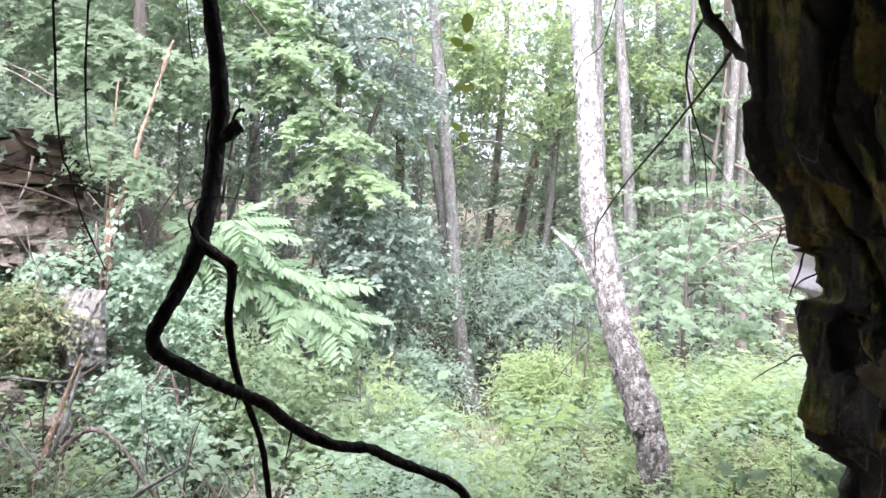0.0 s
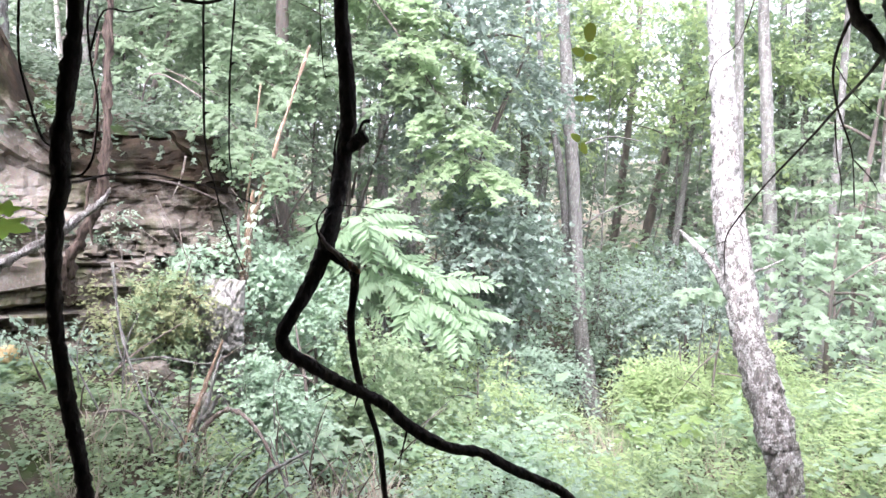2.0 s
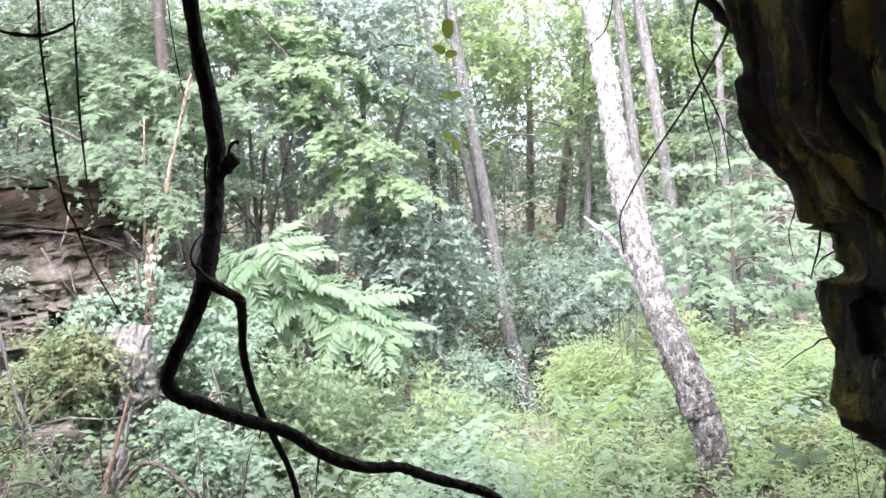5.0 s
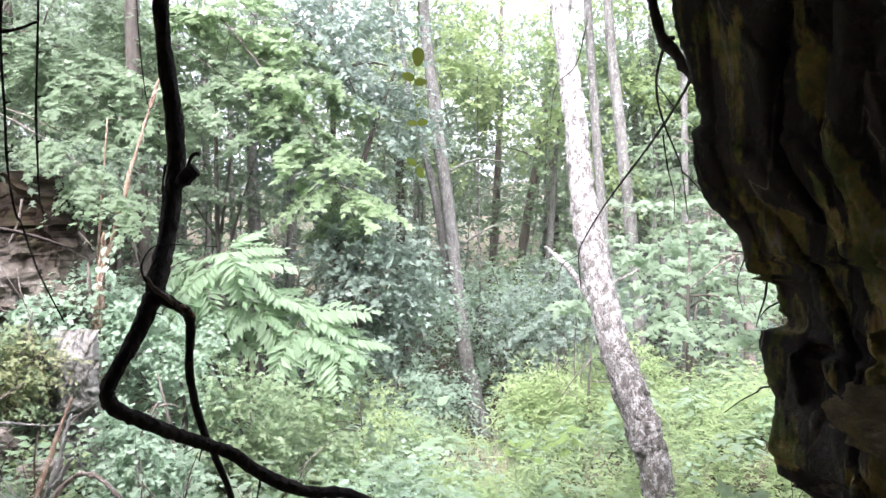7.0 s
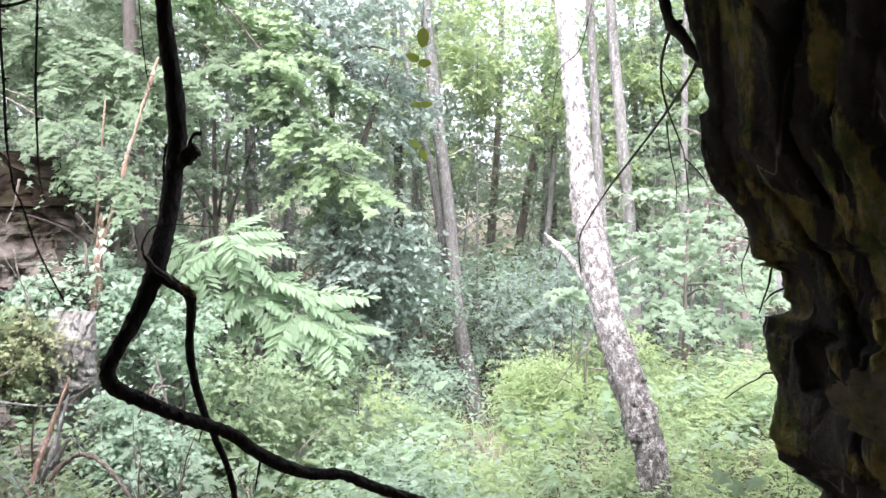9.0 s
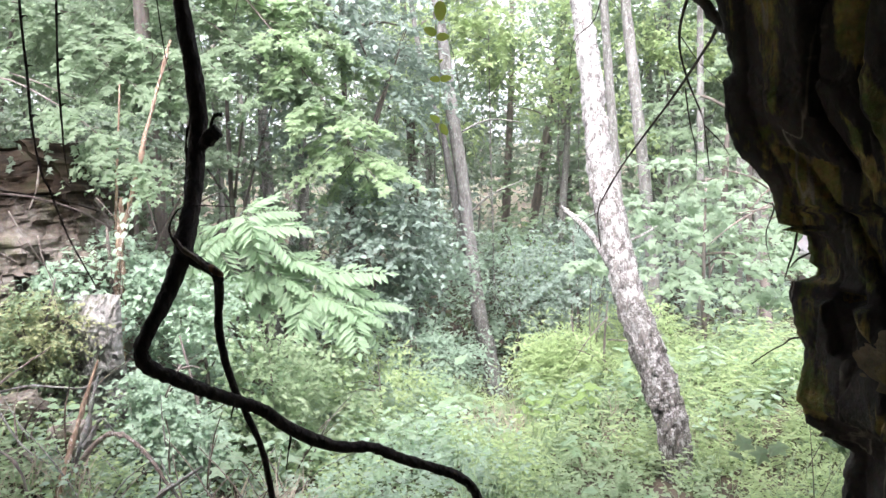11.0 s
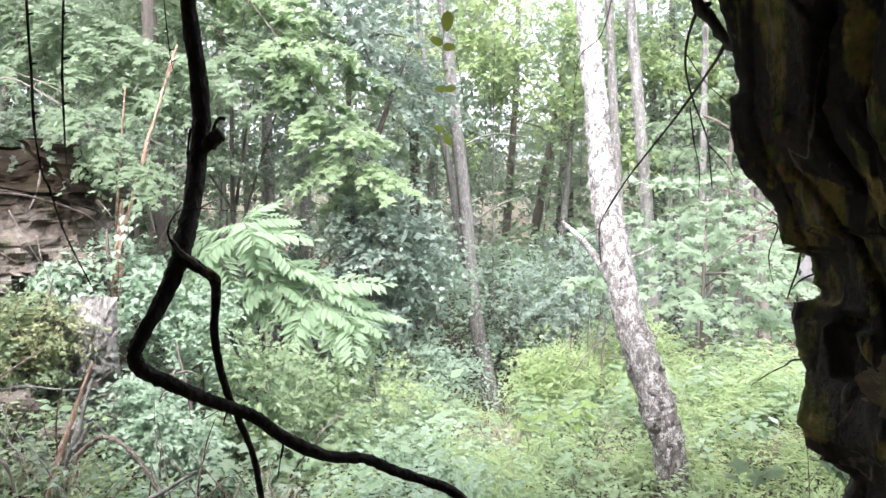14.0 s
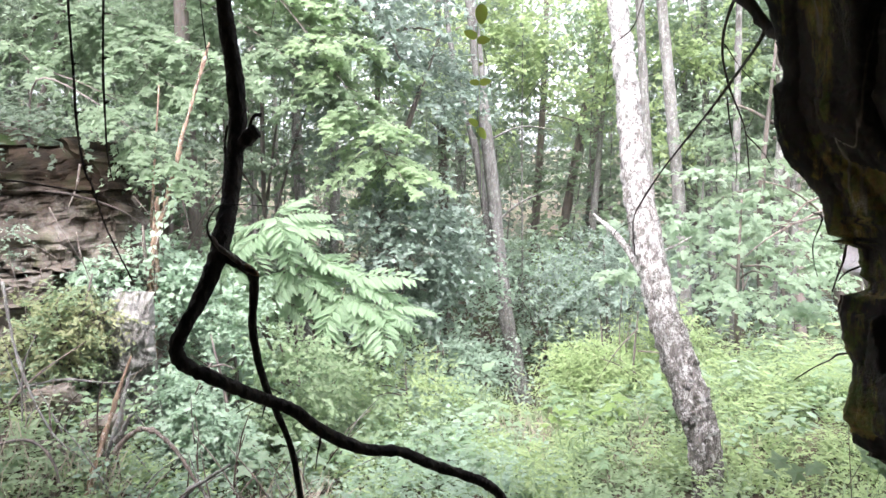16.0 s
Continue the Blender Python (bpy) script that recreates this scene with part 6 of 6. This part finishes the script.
for k in range(95):
    x, y = twig_rng.uniform(-2.8, -0.9), twig_rng.uniform(3.3, 5.0)
    z = float(ground_z(x, y))
    dx, dz = twig_rng.uniform(-0.5, 0.5), twig_rng.uniform(0.15, 0.62)
    b = thing("dead_twig", (x, y, z), "thin dead stick leaning in the undergrowth", "twig", "dead twigs")
    part("wood", *tube([(x, y, z - 0.05), (x + dx * 0.5, y, z + dz * 0.65), (x + dx, y + 0.1, z + dz)], [0.007, 0.005, 0.002], 5, 0.1, 4, 130 + k), (BARK_DEAD, BARK_GREY, BARK_SHAGGY)[k % 3], b)

# ---------------------------------------------------------------- undergrowth
def scatter(n, y0, y1, wide=0.78):
    """Places on the ground, closer together near the shelter."""
    y = np.exp(rng.uniform(np.log(y0), np.log(y1), n))
    x = rng.uniform(-1, 1, n) * (y * wide + 0.6)
    return x, y


def undergrowth(name, n, leaf, shape, size, label, height=0.35, stems=5, count=8, y0=2.3, y1=15.0, area=None, keep=0.75, phase=0.0, tilt=0.3, open_out=0.55, above=False):
    """Many small plants: from each foot a few stems arch outwards, with leaves along them."""
    x, y = scatter(n, y0, y1, 1.0 if above else 0.85)
    ok = (cliff_edge(y) - x > 0.5) == above
    if area is not None:
        ok &= area(x, y)
    # bare strips before the two trunks
    ok &= ~((np.abs(x - 0.345 * y) < 0.12) & (y < 4.1) & (y > 2.2) & (rng.uniform(size=n) < 0.8))
    ok &= ~((np.abs(x - 0.085 * y - 0.02) < 0.32) & (y > 7.2) & (y < 11.5))
    P = np.stack([x, y, ground_z(x, y)], 1)[ok]
    P = P[clumped(P, 1.3, keep, phase)]
    big = np.exp(rng.normal(size=(len(P), 1)) * 0.28) * np.clip(P[:, 1:2] / 5.0, 0.6, 1.25)
    low = np.where((np.abs(P[:, :1] - 0.085 * P[:, 1:2]) < 0.33) & (P[:, 1:2] > 4.6), 0.28, 1.0)
    low = low * np.where((P[:, :1] < -0.70 * P[:, 1:2]) & (P[:, 1:2] > 3.25) & (not above), 0.4, 1.0)
    a = rng.uniform(0, 2 * np.pi, (len(P), 1)) + np.arange(stems) * 2 * np.pi / stems + rng.normal(size=(len(P), stems)) * 0.35
    out = open_out * rng.uniform(0.3, 1.3, a.shape)
    D = np.stack([np.cos(a) * out, np.sin(a) * out, np.ones_like(a)], -1).reshape(-1, 3)
    C = np.repeat(P, stems, 0)
    length = height * np.repeat(big * low, stems, 0)
    sizes = np.tile((size * np.repeat(big[:, 0], stems)) ** 0.6 * size ** 0.4, count)
    V, F = spray(C, D, length, count, sizes, shape, 0.35, 0.3, tilt, 0.45)
    whole(name, V, F, leaf, label, "undergrowth", "stuff", False)


undergrowth("undergrowth", 7500, LEAF_HERB, BROAD, 0.036, "low carpet of small green leaves on the soil", 0.12, 3, 4, 1.7, 15, lambda x, y: (x > -0.3 * y) | (y > 4.2) | (np.sin(37 * x + 53 * y) > 0.2), 1.0, 9, 0.55, 1.2)
undergrowth("undergrowth", 3300, LEAF_HERB, OVAL, 0.046, "dense mixed green herbs covering the forest floor", 0.34, 5, 8, keep=0.62)
undergrowth("undergrowth", 2300, LEAF_YELLOW, NARROW, 0.055, "feathery yellow-green weeds on the mound", 0.42, 7, 13, 2.6, 9, lambda x, y: x > 0.03 * y + 0.25 * np.sin(2.1 * y), 0.62, 2, 0.35, 0.5)
undergrowth("undergrowth", 1100, LEAF_TEAL, BROAD, 0.042, "blue-green small-leaved herbs in the hollow", 0.36, 5, 8, 3.2, 8.5, lambda x, y: (x > -0.3 * y) & (x < 0.16 * y), 0.55, 13)
undergrowth("undergrowth", 1900, LEAF_BUSH, BROAD, 0.042, "small-leaved green ground cover on the slope", 0.36, 5, 8, 2.4, 12, lambda x, y: x < 0.25 * y, 0.5, 4)
undergrowth("undergrowth", 420, LEAF_SUMAC, BROAD, 0.075, "pale broad-leaved weeds among the herbs", 0.42, 4, 6, 2.6, 12, None, 0.5, 7, 0.25)
undergrowth("undergrowth", 1400, LEAF_HERB, BROAD, 0.034, "mixed small-leaved weeds below the rock ledge", 0.30, 5, 7, 2.3, 5.2, lambda x, y: (x < -0.12 * y) & (x > -0.85 * y), 0.5, 3)
undergrowth("undergrowth", 1100, LEAF_YELLOW, OVAL, 0.034, "yellow-green small-leaved weeds below the ledge", 0.28, 5, 8, 2.4, 5.4, lambda x, y: (x < -0.1 * y) & (x > -0.85 * y), 0.55, 8)
undergrowth("undergrowth", 700, LEAF_YELLOW, BROAD, 0.040, "yellow-green small-leaved weeds on the slope before the ledge", 0.26, 5, 7, 2.4, 4.2, lambda x, y: x < -0.35 * y, 0.6, 11)
undergrowth("undergrowth", 1900, LEAF_BROW_SHADE, BROAD, 0.065, "dark green weeds on the slope above the ledge", 0.32, 5, 8, 2.6, 14, None, 1.0, 5, above=True)


def seedling(leaf, shape, size, h, n, label, category="seedling"):
    """A small plant of its own: a thin stem, and leaves on short stalks near its top."""
    t = thing("seedling", (0, 0, 0), label, category, "seedlings among the weeds")
    top = np.array([rng.normal() * 0.04, rng.normal() * 0.04, h])
    part("stem", *tube([(0, 0, -0.04), top * 0.5 + rng.normal(size=3) * 0.012, top], [0.004, 0.003, 0.0015], 5, 0.05, 3, n), LEAF_HERB, t)
    for k in range(n):
        a = 2.4 * k + rng.uniform(-0.4, 0.4)
        p = top * (0.55 + 0.45 * (k + 1) / n)
        out = np.array([math.cos(a), math.sin(a), 0.0])
        q = p + out * size * 0.45 + (0, 0, 0.15 * size)
        V, F = leaves(q[None], (out + (0, 0, -0.25))[None], np.array([[rng.normal() * 0.2, -0.25, 1.0]]), [size * rng.uniform(0.75, 1.1)], shape)
        leaf_ob = part("leaf", V, F, leaf, t, "", False)
        part("stalk", *tube([p, (p + q) / 2 + (0, 0, 0.01), q], [0.0018, 0.0014, 0.001], 4, 0.0, 2), LEAF_HERB, leaf_ob)
    return t


seed_rng = random.Random(31)
nursery = [seedling(LEAF_LIME, LOBED, 0.12, 0.44, 9, "lime green sapling with big lobed leaves among weeds"),
           seedling(LEAF_PALE, MAPLE, 0.13, 0.40, 8, "pale green maple seedling standing in the weeds"),
           seedling(LEAF_SUMAC, MAPLE, 0.12, 0.34, 9, "light green maple seedling standing in the weeds"),
           seedling(LEAF_TEAL, OVATE, 0.065, 0.30, 12, "blue-green broad-leaved seedling standing in the weeds")]
beds = [(0.58, 4.9, 0), (0.80, 4.7, 0), (1.02, 5.1, 0)]
while len(beds) < 64:
    y = math.exp(seed_rng.uniform(math.log(4.0), math.log(8.0)))
    x = seed_rng.uniform(-0.45, 0.62) * y
    if abs(x - 0.085 * y) > 0.25 and abs(x - 0.345 * y) > 0.15:
        beds.append((x, y, 1 + len(beds) % 3))
for k, (x, y, kind) in enumerate(beds):
    m = pose(x, y, float(ground_z(x, y)) + 0.02, 0, 0, seed_rng.uniform(0, 360))
    src = nursery[kind]
    if src.location.length == 0:
        src.matrix_basis = m
        ob = src
    else:
        ob = copy_thing(src, m)
    ob.scale = [seed_rng.uniform(0.8, 1.25)] * 3


def tufts(name, n, area, size, mat, label):
    """Grass in tufts: long blades that bend over."""
    x, y = rng.uniform(area[0], area[1], n), rng.uniform(area[2], area[3], n)
    P = np.repeat(np.stack([x, y, ground_z(x, y)], 1), 18, 0)
    P[:, :2] += rng.normal(size=(len(P), 2)) * 0.04
    A = np.array([0, 0, 1.0]) + rng.normal(size=P.shape) * np.array([0.45, 0.45, 0.1])
    N = rng.normal(size=P.shape) + np.array([0, -0.5, 0.3])
    V, F = leaves(P, A, N, size * rng.uniform(0.5, 1.2, len(P)), BLADE)
    whole(name, V, F, mat, label, "grass", "stuff", False)


tufts("dry_grass", 9, (-1.35, -0.85, 3.2, 4.0), 0.42, DRY_GRASS, "tufts of dry straw-coloured grass")
tufts("dry_grass", 34, (-2.6, -0.9, 2.4, 3.6), 0.34, DRY_GRASS, "dry straw-coloured stalks on the bank below the ledge")
tufts("dry_grass", 24, (0.1, 2.0, 4.4, 6.5), 0.35, DRY_GRASS, "dry brown grass among green weeds")
tufts("grass", 110, (-0.6, 4.0, 2.6, 7.5), 0.4, LEAF_HERB, "thin green grass between the weeds")

# ---------------------------------------------------------------- forest behind
models = []
for k in range(6):
    h = rng.uniform(6.0, 9.0)
    t = thing("forest_tree", (0, 60 + 6 * k, 0), "leafy forest tree with pale green foliage", "tree", "forest trees")
    o = ORIGIN[t]
    part("trunk", *tube([o + (0, 0, -0.5), o + (rng.normal() * 0.2, 0, h * 0.5), o + (rng.normal() * 0.4, 0, h)], [0.13, 0.10, 0.03], 8, 0.05, 5, k), BARK_GREY if k % 2 else BARK_DARK, t)
    for j in range(5):
        a, z = rng.uniform(0, 6.28), rng.uniform(0.25, 0.9) * h
        part("limb", *tube([o + (0, 0, z), o + (0.7 * np.cos(a), 0.7 * np.sin(a), z + 0.35), o + (1.6 * np.cos(a), 1.6 * np.sin(a), z + 0.5)], [0.035, 0.025, 0.01], 5, 0.05, 3, j), BARK_DARK, t)
    C, D = in_ball(430, o + (0, 0, h * 0.58), (2.1, 2.1, h * 0.5))
    ok = clumped(C, 1.2, 0.55, k)
    C, D = C[ok], D[ok] * (1, 1, 0.3)
    part("crown", *spray(C, D, 0.7, 11, 0.175, BROAD if k % 2 else OVAL), (LEAF_FAR_HAZE, LEAF_MAPLE, LEAF_FAR_HAZE, LEAF_GLOSSY, LEAF_FAR_HAZE, LEAF_MAPLE)[k], t, "", False)
    models.append(t)
spots = []
pick = random.Random(21)
while len(spots) < 56:
    y = math.exp(pick.uniform(math.log(13.5), math.log(48)))
    u = pick.uniform(-0.85, 0.85)
    x = u * y
    if any((x - a) ** 2 + (y - b) ** 2 < 3.2 for a, b in spots):
        continue
    spots.append((x, y))
for k, (x, y) in enumerate(spots):
    src = models[k % 6]
    if k < 6:
        ob = src
        ob.matrix_basis = pose(x, y, float(ground_z(x, y)), 0, 0, pick.uniform(0, 360))
    else:
        ob = copy_thing(src, pose(x, y, float(ground_z(x, y)), pick.uniform(-4, 4), pick.uniform(-4, 4), pick.uniform(0, 360)))
    s = pick.uniform(0.8, 1.15) * (1.0 + 0.012 * max(0, y - 15))
    tall = 1.0
    if 0.02 < x / y < 0.21:
        tall = min(1.0, (1.6 + (0.11, 0.17, 0.24)[k % 3] * y - float(ground_z(x, y))) / (8.0 * s))
    ob.scale = (s, s, s * tall * pick.uniform(0.9, 1.05))
# low thicket filling the hollow beyond the twin-stem tree
for k in range(40):
    y = pick.uniform(12.5, 30)
    x = pick.uniform(-0.6, 0.6) * y
    sapling("thicket_shrub", x, y, pick.uniform(1.2, 2.6), pick.uniform(0.9, 1.6), 100, (LEAF_BUSH, LEAF_FAR_HAZE, LEAF_GLOSSY)[k % 3], OVAL, 0.13, "leafy thicket shrub in forest shade", "shrub", -0.1, group="thicket shrubs", length=0.5, count=10)
